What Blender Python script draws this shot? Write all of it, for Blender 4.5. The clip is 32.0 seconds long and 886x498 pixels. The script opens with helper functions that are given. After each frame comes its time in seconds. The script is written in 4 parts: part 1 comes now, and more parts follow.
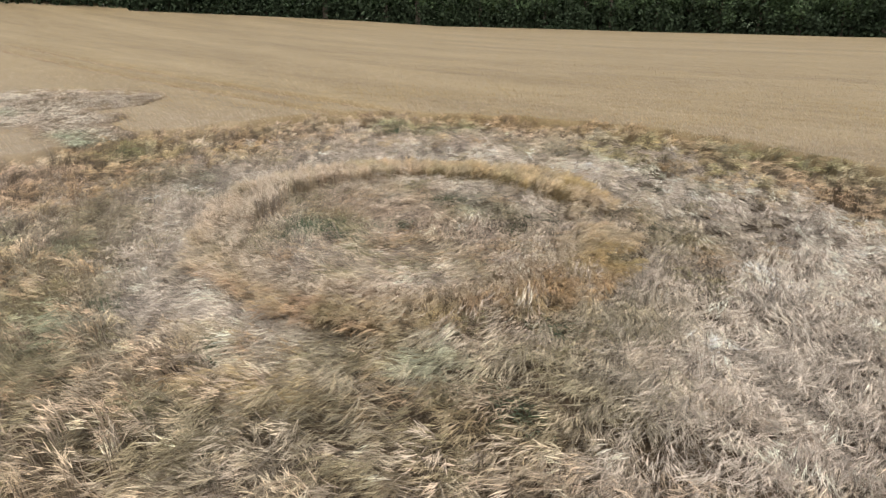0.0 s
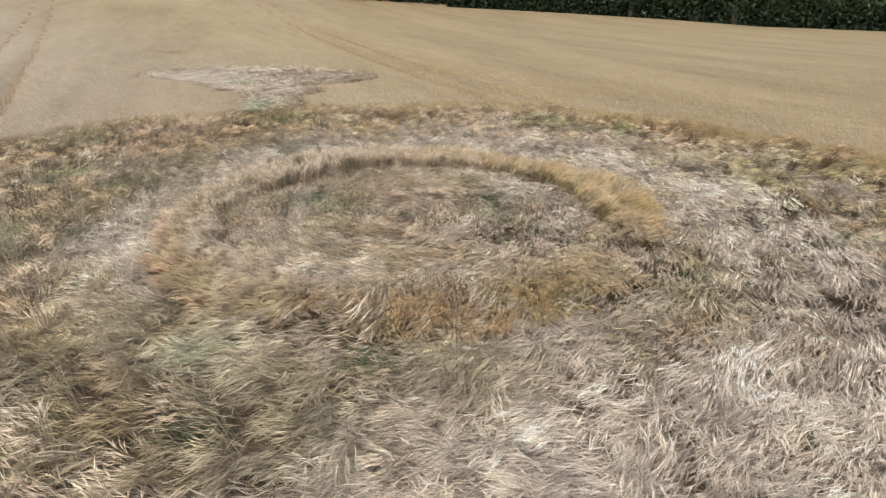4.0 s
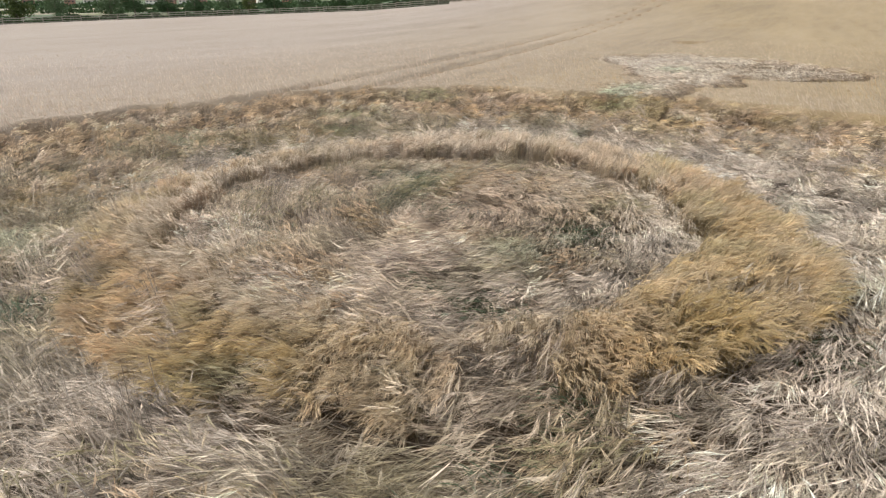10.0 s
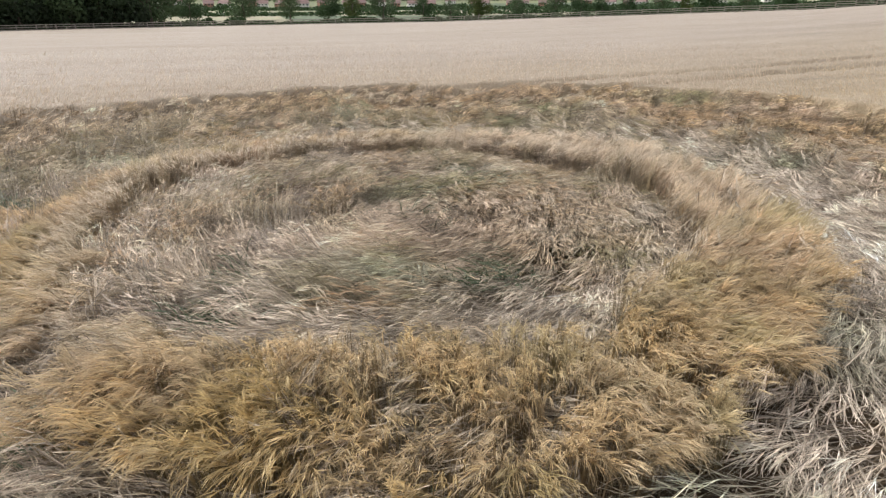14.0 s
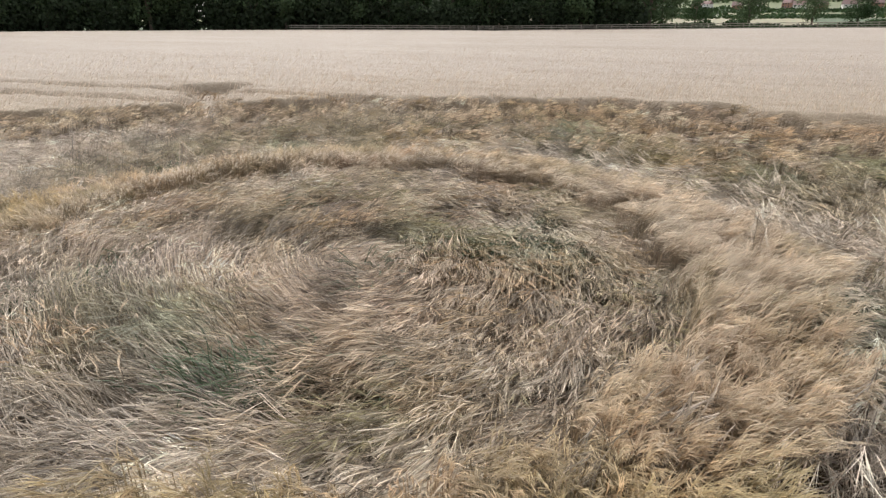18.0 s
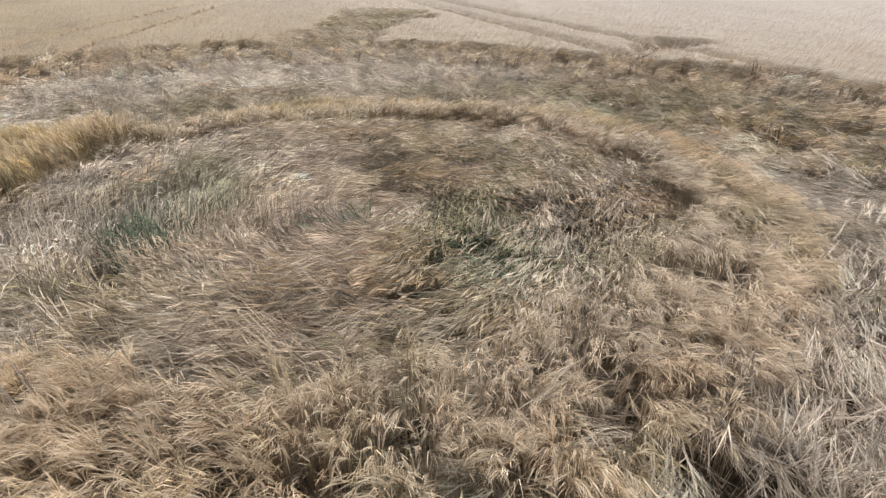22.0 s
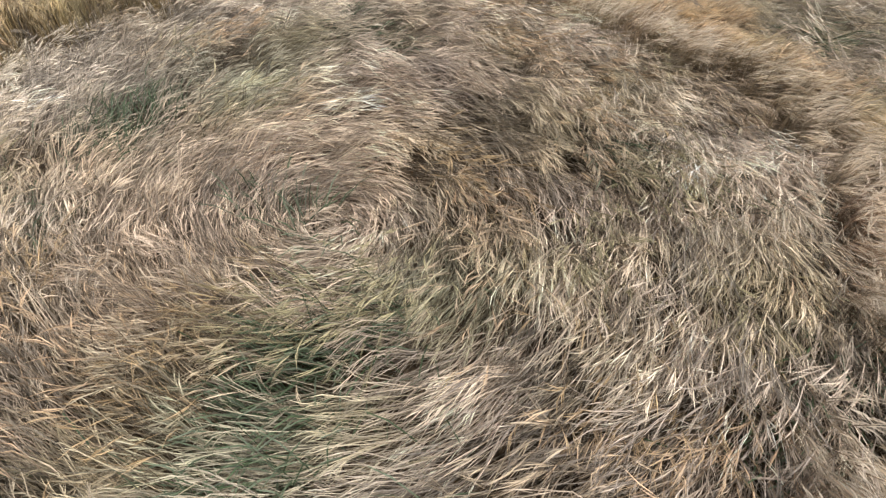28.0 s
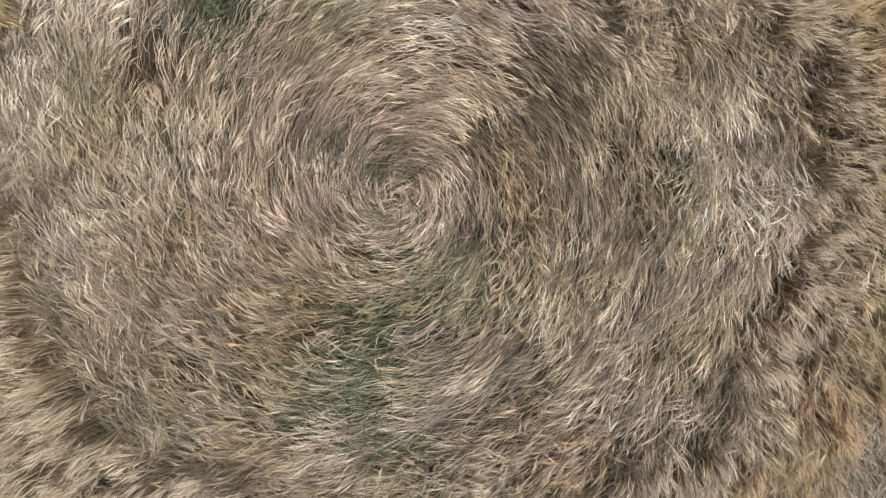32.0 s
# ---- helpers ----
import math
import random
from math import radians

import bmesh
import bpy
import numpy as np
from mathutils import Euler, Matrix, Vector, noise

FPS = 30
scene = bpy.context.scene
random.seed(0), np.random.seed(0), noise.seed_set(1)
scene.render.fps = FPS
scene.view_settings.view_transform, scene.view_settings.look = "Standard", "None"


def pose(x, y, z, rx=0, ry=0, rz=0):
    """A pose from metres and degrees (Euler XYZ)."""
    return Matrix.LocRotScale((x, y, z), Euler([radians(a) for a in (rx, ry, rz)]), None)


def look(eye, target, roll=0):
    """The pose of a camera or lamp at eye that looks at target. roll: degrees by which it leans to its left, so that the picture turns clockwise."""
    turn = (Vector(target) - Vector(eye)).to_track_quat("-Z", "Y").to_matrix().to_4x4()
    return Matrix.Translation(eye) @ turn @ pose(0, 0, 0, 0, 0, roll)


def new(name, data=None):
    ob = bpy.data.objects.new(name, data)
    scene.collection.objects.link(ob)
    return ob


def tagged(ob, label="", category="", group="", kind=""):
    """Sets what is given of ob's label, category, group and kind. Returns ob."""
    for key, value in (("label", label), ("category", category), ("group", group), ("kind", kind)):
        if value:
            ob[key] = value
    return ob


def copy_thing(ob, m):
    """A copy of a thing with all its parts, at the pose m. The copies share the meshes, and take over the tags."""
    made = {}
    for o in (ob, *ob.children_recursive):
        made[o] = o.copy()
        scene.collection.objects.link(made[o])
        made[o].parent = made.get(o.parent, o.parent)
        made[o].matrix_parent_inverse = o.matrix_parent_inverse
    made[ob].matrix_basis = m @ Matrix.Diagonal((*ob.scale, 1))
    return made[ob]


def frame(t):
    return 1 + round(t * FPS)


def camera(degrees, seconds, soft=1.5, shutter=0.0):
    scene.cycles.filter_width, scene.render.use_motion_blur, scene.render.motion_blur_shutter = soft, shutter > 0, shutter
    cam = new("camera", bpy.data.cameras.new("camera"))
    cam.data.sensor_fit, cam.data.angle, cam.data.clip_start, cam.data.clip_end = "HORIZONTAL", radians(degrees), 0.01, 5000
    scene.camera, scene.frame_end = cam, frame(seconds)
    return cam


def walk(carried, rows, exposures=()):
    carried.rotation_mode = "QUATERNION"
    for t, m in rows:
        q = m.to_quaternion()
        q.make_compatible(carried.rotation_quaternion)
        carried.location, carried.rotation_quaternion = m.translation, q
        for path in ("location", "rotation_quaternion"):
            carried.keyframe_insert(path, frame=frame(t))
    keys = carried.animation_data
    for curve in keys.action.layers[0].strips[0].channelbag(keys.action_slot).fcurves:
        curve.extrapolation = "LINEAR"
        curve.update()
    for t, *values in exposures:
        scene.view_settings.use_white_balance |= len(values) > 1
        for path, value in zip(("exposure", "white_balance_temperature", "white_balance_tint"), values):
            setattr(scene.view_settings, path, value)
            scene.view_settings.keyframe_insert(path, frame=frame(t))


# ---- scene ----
cam = camera(72.8, 32.0, soft=1.3)
PATH = [
    (0.0, pose(0.406, -12.236, 4.097, 68.01, 0.00, 0.09)),
    (0.5, pose(1.161, -12.064, 4.041, 68.01, 0.00, 4.35)),
    (1.0, pose(1.889, -11.855, 3.989, 68.02, 0.03, 8.54)),
    (1.5, pose(2.567, -11.584, 3.930, 68.02, -0.06, 12.35)),
    (2.0, pose(3.229, -11.268, 3.860, 68.01, -0.12, 16.10)),
    (2.5, pose(3.871, -10.893, 3.779, 68.01, -0.15, 19.54)),
    (3.0, pose(4.458, -10.473, 3.701, 67.99, -0.17, 22.87)),
    (3.5, pose(5.027, -10.014, 3.633, 67.99, -0.21, 25.94)),
    (4.0, pose(5.552, -9.517, 3.569, 67.99, -0.21, 29.13)),
    (4.5, pose(6.037, -8.972, 3.519, 67.98, -0.17, 32.72)),
    (6.5, pose(7.301, -6.096, 3.191, 67.96, 0.29, 50.65)),
    (7.0, pose(7.478, -5.405, 3.087, 68.07, 0.19, 55.45)),
    (7.5, pose(7.624, -4.729, 3.000, 68.13, 0.18, 60.22)),
    (8.0, pose(7.723, -4.052, 2.923, 68.17, 0.16, 65.06)),
    (8.5, pose(7.775, -3.354, 2.829, 68.24, 0.12, 69.75)),
    (9.0, pose(7.800, -2.614, 2.741, 68.28, 0.09, 74.44)),
    (9.5, pose(7.773, -1.871, 2.658, 68.31, 0.08, 79.00)),
    (10.0, pose(7.675, -1.165, 2.579, 68.32, 0.08, 83.77)),
    (10.5, pose(7.533, -0.442, 2.499, 68.34, 0.01, 88.34)),
    (11.0, pose(7.363, 0.291, 2.431, 68.36, 0.04, 92.74)),
    (11.5, pose(7.135, 0.989, 2.355, 68.36, 0.12, 97.45)),
    (12.0, pose(6.863, 1.648, 2.281, 68.35, 0.16, 102.35)),
    (12.5, pose(6.535, 2.232, 2.219, 68.43, 0.07, 107.02)),
    (13.0, pose(6.129, 2.816, 2.186, 68.45, 0.07, 112.68)),
    (13.5, pose(5.669, 3.357, 2.171, 68.46, 0.08, 118.06)),
    (14.0, pose(5.174, 3.843, 2.173, 68.49, 0.04, 122.83)),
    (14.5, pose(4.674, 4.287, 2.192, 68.52, 0.03, 128.11)),
    (16.5, pose(1.935, 5.183, 2.179, 68.68, 0.26, 151.69)),
    (17.0, pose(1.234, 5.267, 2.167, 68.76, 0.18, 156.97)),
    (17.5, pose(0.495, 5.273, 2.154, 68.77, 0.12, 162.28)),
    (18.0, pose(-0.233, 5.220, 2.133, 68.74, 0.12, 167.58)),
    (18.5, pose(-0.925, 5.146, 2.113, 68.67, 0.09, 173.29)),
    (19.0, pose(-1.593, 5.030, 2.104, 68.35, -0.01, 179.43)),
    (19.5, pose(-2.258, 4.869, 2.112, 67.82, -0.18, 185.36)),
    (20.0, pose(-2.915, 4.655, 2.127, 67.05, -0.20, 191.53)),
    (20.5, pose(-3.554, 4.394, 2.137, 66.37, -0.04, 199.22)),
    (21.0, pose(-4.120, 4.053, 2.123, 65.84, -0.06, 207.53)),
    (21.5, pose(-4.621, 3.655, 2.115, 65.26, -0.15, 215.50)),
    (22.0, pose(-5.067, 3.190, 2.108, 64.67, -0.10, 223.42)),
    (22.5, pose(-5.420, 2.673, 2.079, 64.22, -0.04, 230.76)),
    (23.0, pose(-5.696, 2.143, 2.062, 63.77, -0.01, 238.08)),
    (23.5, pose(-5.877, 1.645, 2.039, 63.40, 0.05, 245.29)),
    (24.0, pose(-5.973, 1.143, 2.009, 63.08, 0.01, 252.60)),
    (24.5, pose(-5.993, 0.630, 1.991, 62.71, -0.00, 257.13)),
    (25.0, pose(-5.913, 0.125, 1.993, 62.20, -0.04, 258.72)),
    (25.5, pose(-5.659, -0.335, 2.020, 61.74, -0.11, 262.36)),
    (27.5, pose(-4.302, -1.300, 2.564, 49.83, 0.29, 269.34)),
    (28.0, pose(-3.684, -1.379, 2.551, 45.10, 0.07, 272.31)),
    (28.5, pose(-3.120, -1.398, 2.551, 39.33, -0.13, 275.28)),
    (29.0, pose(-2.612, -1.373, 2.711, 33.39, -0.24, 278.29)),
    (29.5, pose(-2.164, -1.303, 3.280, 27.87, -0.15, 281.85)),
    (30.0, pose(-1.784, -1.217, 4.101, 22.79, 0.02, 283.58)),
    (30.5, pose(-1.436, -1.113, 4.561, 17.34, 0.07, 283.21)),
    (31.0, pose(-1.182, -1.019, 4.692, 11.53, 0.09, 282.94)),
    (31.5, pose(-1.077, -0.972, 4.820, 5.40, 0.12, 282.78)),
    (32.0, pose(-1.005, -0.937, 4.999, -0.48, 0.15, 282.61)),
]
walk(cam, PATH, exposures=((0.0, 0.81, 6500, 10), (4.0, 0.83, 6500, 10), (8.0, 0.89, 6500, 10), (13.0, 0.98, 6500, 10), (25.0, 0.95, 6500, 10), (28.5, 1.0, 6500, 10), (32.0, 0.86, 6500, 10)))

# ---------------------------------------------------------------- world and light
world = bpy.data.worlds.new("overcast_sky")
scene.world = world
world.use_nodes = True
wn = world.node_tree
sky = wn.nodes.new("ShaderNodeTexSky")
sky.sky_type = "NISHITA"
sky.sun_disc = False
sky.sun_elevation = radians(56)
sky.sun_rotation = radians(175)
sky.air_density = 1.0
sky.dust_density = 3.0
soften = wn.nodes.new("ShaderNodeHueSaturation")
soften.inputs["Saturation"].default_value = 0.22
wn.links.new(sky.outputs[0], soften.inputs["Color"])
wn.links.new(soften.outputs[0], wn.nodes["Background"].inputs[0])
wn.nodes["Background"].inputs[1].default_value = 0.15

sun = new("sun", bpy.data.lights.new("sun", "SUN"))
sun.data.energy = 1.2
sun.data.angle = radians(40)
sun.data.color = (1.0, 0.95, 0.87)
SUN_YAW, SUN_ELEVATION = 185, 56
sun.matrix_world = look((-40 * math.sin(radians(SUN_YAW)), 40 * math.cos(radians(SUN_YAW)),
                         40 * math.tan(radians(SUN_ELEVATION))), (0, 0, 0))

# ---------------------------------------------------------------- numbers of the place
RING = np.array((0.0, -0.35))       # middle of the standing ring
SWIRL = np.array((-0.68, -0.42))    # eye of the swirl
R_IN, R_OUT = 3.25, 4.35            # standing ring
R_BAND = 8.2                        # inner edge of the half-fallen band
SOIL = -0.36
CANOPY = 0.25
FIELD_R = 110.0
EDGE_DEG = np.array((0, 39, 53, 81, 98, 121, 134, 150, 172, 188, 199, 223, 244, 257, 283, 303, 338, 360))
EDGE_R = np.array((12.4, 12.2, 11.9, 11.9, 12.9, 12.4, 12.4, 12.4, 13.1, 13.1, 12.6, 11.7, 11.3, 10.6, 10.8, 11.9, 12.7, 12.4))
# height of the crop at the field's far side, by compass turn from +y towards -x
RIM_YAW = np.array((0, 8, 20, 36, 50, 65, 80, 91, 102, 123, 145, 162, 184, 214, 270, 325, 340, 360))
RIM_Z = np.array((0.8, 1.8, 3.0, 4.4, 5.2, 5.2, 4.4, 2.8, 2.1, 0.75, 0.1, -0.3, 0.0, 0.3, 0.3, -0.2, 0.0, 0.8))
BEYOND_YAW = np.array((0, 8, 20, 36, 50, 65, 78, 92, 102, 150, 270, 340, 360))
BEYOND_SLOPE = np.array((0.005, 0.01, 0.03, 0.085, 0.1, 0.1, 0.06, 0.01, 0.0, 0.0, 0.0, 0.0, 0.005))


def lattice(ix, iy, seed):
    h = (ix.astype(np.int64) * 374761393 + iy.astype(np.int64) * 668265263 + seed * 974711) & 0x7FFFFFFF
    h = ((h ^ (h >> 13)) * 1274126177) & 0x7FFFFFFF
    h = h ^ (h >> 16)
    return (h % 100003) / 100003.0


def smooth_noise(x, y, size, seed):
    """Value noise in 0..1 over places x, y with cells of that size."""
    u, v = x / size, y / size
    i, j = np.floor(u), np.floor(v)
    a, b = u - i, v - j
    a, b = a * a * (3 - 2 * a), b * b * (3 - 2 * b)
    n00, n10 = lattice(i, j, seed), lattice(i + 1, j, seed)
    n01, n11 = lattice(i, j + 1, seed), lattice(i + 1, j + 1, seed)
    return (n00 * (1 - a) + n10 * a) * (1 - b) + (n01 * (1 - a) + n11 * a) * b


def fractal(x, y, size, seed):
    return (0.55 * smooth_noise(x, y, size, seed) + 0.3 * smooth_noise(x, y, size / 2.1, seed + 7)
            + 0.15 * smooth_noise(x, y, size / 4.3, seed + 13))


def step01(a, b, v):
    t = np.clip((v - a) / (b - a), 0, 1)
    return t * t * (3 - 2 * t)


def polar(x, y):
    r = np.hypot(x, y)
    yaw = np.degrees(np.arctan2(-x, y)) % 360
    return r, yaw


def crop_z(x, y):
    """The top of the standing crop over the whole rolling field."""
    r, yaw = polar(x, y)
    rim = np.interp(yaw, RIM_YAW, RIM_Z) - CANOPY
    far = np.interp(yaw, BEYOND_YAW, BEYOND_SLOPE)
    z = CANOPY + rim * np.minimum(r / FIELD_R, 1.0) ** 2 + far * np.clip(r - FIELD_R, 0, 150)
    hill = np.interp(yaw, (78, 95, 150, 170), (0, 1, 1, 0))
    return z + hill * (0.011 * np.clip(r - 230, 0, 520) + 0.05 * np.clip(r - 750, 0, 900))


def soil_z(x, y):
    return crop_z(x, y) + (SOIL - CANOPY)


def edge_r(x, y):
    deg = np.degrees(np.arctan2(y - RING[1], x - RING[0])) % 360
    e = np.interp(deg, EDGE_DEG, EDGE_R)
    return e + 0.7 * (smooth_noise(x, y, 1.1, 31) - 0.5) + 0.4 * (smooth_noise(x, y, 0.4, 32) - 0.5)


TRAM = (((-20.0, 0.0), (-0.853, 0.523)), ((-18.9, 1.75), (-0.853, 0.523)),
        ((-6.9, 14.5), (-0.775, 0.632)), ((-5.6, 16.0), (-0.775, 0.632)))


def tram_gap(x, y):
    """Distance to the nearest wheel track."""
    d = np.full(np.shape(x), 1e3)
    for (px, py), (dx, dy) in TRAM:
        d = np.minimum(d, np.abs((x - px) * dy - (y - py) * dx))
    return d + 0.12 * (smooth_noise(x, y, 1.3, 41) - 0.5)


def corridor(x, y, ax, ay, bx, by):
    lx, ly = bx - ax, by - ay
    t = np.clip(((x - ax) * lx + (y - ay) * ly) / (lx * lx + ly * ly), 0, 1)
    return np.hypot(x - ax - t * lx, y - ay - t * ly)


def patch_gap(x, y):
    """Below zero inside the small laid patches out in the standing crop."""
    wob = 1.1 * (fractal(x, y, 2.2, 51) - 0.5) + 0.7 * (fractal(x, y, 0.7, 52) - 0.5)
    d = corridor(x, y, -20.3, 12.6, -15.3, 14.6) - 3.0
    d = np.minimum(d, corridor(x, y, -17.5, 11.0, -13.2, 10.2) - 1.7)
    d = np.minimum(d, corridor(x, y, -13.5, 9.6, -9.4, 5.8) - 1.0)
    d = np.minimum(d, corridor(x, y, 17.6, -16.6, 15.8, -15.4) - 2.0)
    d = np.minimum(d, corridor(x, y, 15, -13.5, 9.5, -7.5) - 1.2)
    d = np.minimum(d, corridor(x, y, 2.6, -14.7, 2.3, -11.0) - 0.6)
    for px, py, pr in ((-45.1, 29.6, 1.6), (-62.2, 14.2, 1.7), (-52.0, 8.0, 1.0), (-30.5, 18.5, 0.8), (2.9, -14.8, 0.9), (21.3, -0.7, 1.5), (11.8, -8.5, 1.3)):
        d = np.minimum(d, np.hypot(x - px, (y - py) * 1.2) - pr)
    return d + wob


def standing(x, y):
    """1 where the crop stands, 0 where it is laid or driven down."""
    r = np.hypot(x - RING[0], y - RING[1])
    m = step01(-0.15, 0.25, r - edge_r(x, y))
    m = m * (0.3 + 0.7 * step01(0.08, 0.5, tram_gap(x, y)))
    return m * step01(-0.1, 0.3, patch_gap(x, y))


# ---------------------------------------------------------------- materials
def material(name):
    m = bpy.data.materials.new(name)
    m.use_nodes = True
    return m, m.node_tree, m.node_tree.nodes["Principled BSDF"]


def node(nt, kind, **inputs):
    n = nt.nodes.new(kind)
    for key, value in inputs.items():
        n.inputs[key].default_value = value
    return n


def ramp(nt, source, stops):
    r = nt.nodes.new("ShaderNodeValToRGB")
    while len(r.color_ramp.elements) < len(stops):
        r.color_ramp.elements.new(0.5)
    for e, (p, c) in zip(r.color_ramp.elements, stops):
        e.position, e.color = p, (*c, 1)
    nt.links.new(source, r.inputs[0])
    return r


def noisy(name, stops, size=1.0, rough=0.85, bump=0.4, fine=8.0, stretch=(1, 1, 1), gloss=0.3):
    """A matt surface with colour at two scales and fine relief; size in metres."""
    m, nt, p = material(name)
    co = node(nt, "ShaderNodeTexCoord")
    mp = node(nt, "ShaderNodeMapping", Scale=stretch)
    nt.links.new(co.outputs["Object"], mp.inputs["Vector"])
    big = node(nt, "ShaderNodeTexNoise", Scale=1.0 / size, Detail=5.0, Roughness=0.6)
    small = node(nt, "ShaderNodeTexNoise", Scale=fine / size, Detail=4.0, Roughness=0.7)
    for n in (big, small):
        nt.links.new(mp.outputs[0], n.inputs["Vector"])
    mix = node(nt, "ShaderNodeMix", Factor=0.5)
    nt.links.new(big.outputs[0], mix.inputs["A"])
    nt.links.new(small.outputs[0], mix.inputs["B"])
    r = ramp(nt, mix.outputs["Result"], stops)
    nt.links.new(r.outputs[0], p.inputs["Base Color"])
    p.inputs["Roughness"].default_value = rough
    p.inputs["Specular IOR Level"].default_value = gloss
    b = node(nt, "ShaderNodeBump", Strength=bump, Distance=0.03 * size)
    nt.links.new(small.outputs[0], b.inputs["Height"])
    nt.links.new(b.outputs[0], p.inputs["Normal"])
    return m


def straw_material(name, rough, sheen, spread, thinness=0.3):
    """Dry stalks: the pigment comes from each plant, varied from stalk to stalk and along it."""
    m, nt, p = material(name)
    at = nt.nodes.new("ShaderNodeAttribute")
    at.attribute_name = "pigment"
    geo = nt.nodes.new("ShaderNodeNewGeometry")
    co = node(nt, "ShaderNodeTexCoord")
    grain = node(nt, "ShaderNodeTexNoise", Scale=45.0, Detail=2.0)
    nt.links.new(co.outputs["Object"], grain.inputs["Vector"])
    one = node(nt, "ShaderNodeMapRange", **{"To Min": 1.0 - spread, "To Max": 1.0 + spread})
    nt.links.new(geo.outputs["Random Per Island"], one.inputs["Value"])
    two = node(nt, "ShaderNodeMapRange", **{"From Min": 0.3, "From Max": 0.7, "To Min": 0.88, "To Max": 1.12})
    nt.links.new(grain.outputs[0], two.inputs["Value"])
    mul = nt.nodes.new("ShaderNodeMath")
    mul.operation = "MULTIPLY"
    nt.links.new(one.outputs[0], mul.inputs[0])
    nt.links.new(two.outputs[0], mul.inputs[1])
    col = nt.nodes.new("ShaderNodeVectorMath")
    col.operation = "SCALE"
    nt.links.new(at.outputs["Color"], col.inputs[0])
    nt.links.new(mul.outputs[0], col.inputs["Scale"])
    nt.links.new(col.outputs[0], p.inputs["Base Color"])
    p.inputs["Roughness"].default_value = rough
    p.inputs["Specular IOR Level"].default_value = sheen
    thin = nt.nodes.new("ShaderNodeBsdfTranslucent")
    nt.links.new(col.outputs[0], thin.inputs["Color"])
    both = node(nt, "ShaderNodeMixShader", Fac=thinness)
    nt.links.new(p.outputs[0], both.inputs[1])
    nt.links.new(thin.outputs[0], both.inputs[2])
    nt.links.new(both.outputs[0], nt.nodes["Material Output"].inputs["Surface"])
    return m


STRAW = straw_material("dry_barley_straw", 0.46, 0.36, 0.3, 0.18)
AWNS = straw_material("ripe_barley_heads", 0.42, 0.5, 0.2, 0.42)
WEEDS = straw_material("green_weed_blades", 0.5, 0.4, 0.35)
LEAVES = straw_material("tree_leaves", 0.7, 0.1, 0.18)
SOIL_MAT = noisy("trodden_straw_and_soil", ((0.25, (0.035, 0.025, 0.016)), (0.5, (0.085, 0.06, 0.037)), (0.75, (0.2, 0.15, 0.095))),
                 size=0.35, bump=0.9, fine=9, rough=0.95)
BARK = noisy("tree_bark", ((0.3, (0.05, 0.04, 0.03)), (0.7, (0.14, 0.11, 0.085))), size=0.5, bump=0.8)
TIMBER = noisy("weathered_fence_timber", ((0.3, (0.2, 0.17, 0.14)), (0.7, (0.36, 0.32, 0.27))), size=0.4, stretch=(1, 1, 0.3))
BRICK = noisy("house_brick", ((0.3, (0.2, 0.1, 0.07)), (0.7, (0.34, 0.19, 0.14))), size=2.0)
RENDER = noisy("pale_house_render", ((0.3, (0.5, 0.48, 0.44)), (0.7, (0.66, 0.64, 0.6))), size=2.0)
ROOF = noisy("roof_tiles", ((0.3, (0.13, 0.09, 0.085)), (0.7, (0.24, 0.16, 0.15))), size=1.5)
GLASS = noisy("dark_window_glass", ((0.3, (0.03, 0.035, 0.04)), (0.7, (0.05, 0.055, 0.06))), size=1.0, rough=0.1, bump=0.0)
DOOR = noisy("painted_door", ((0.3, (0.06, 0.08, 0.12)), (0.7, (0.09, 0.11, 0.16))), size=1.0)


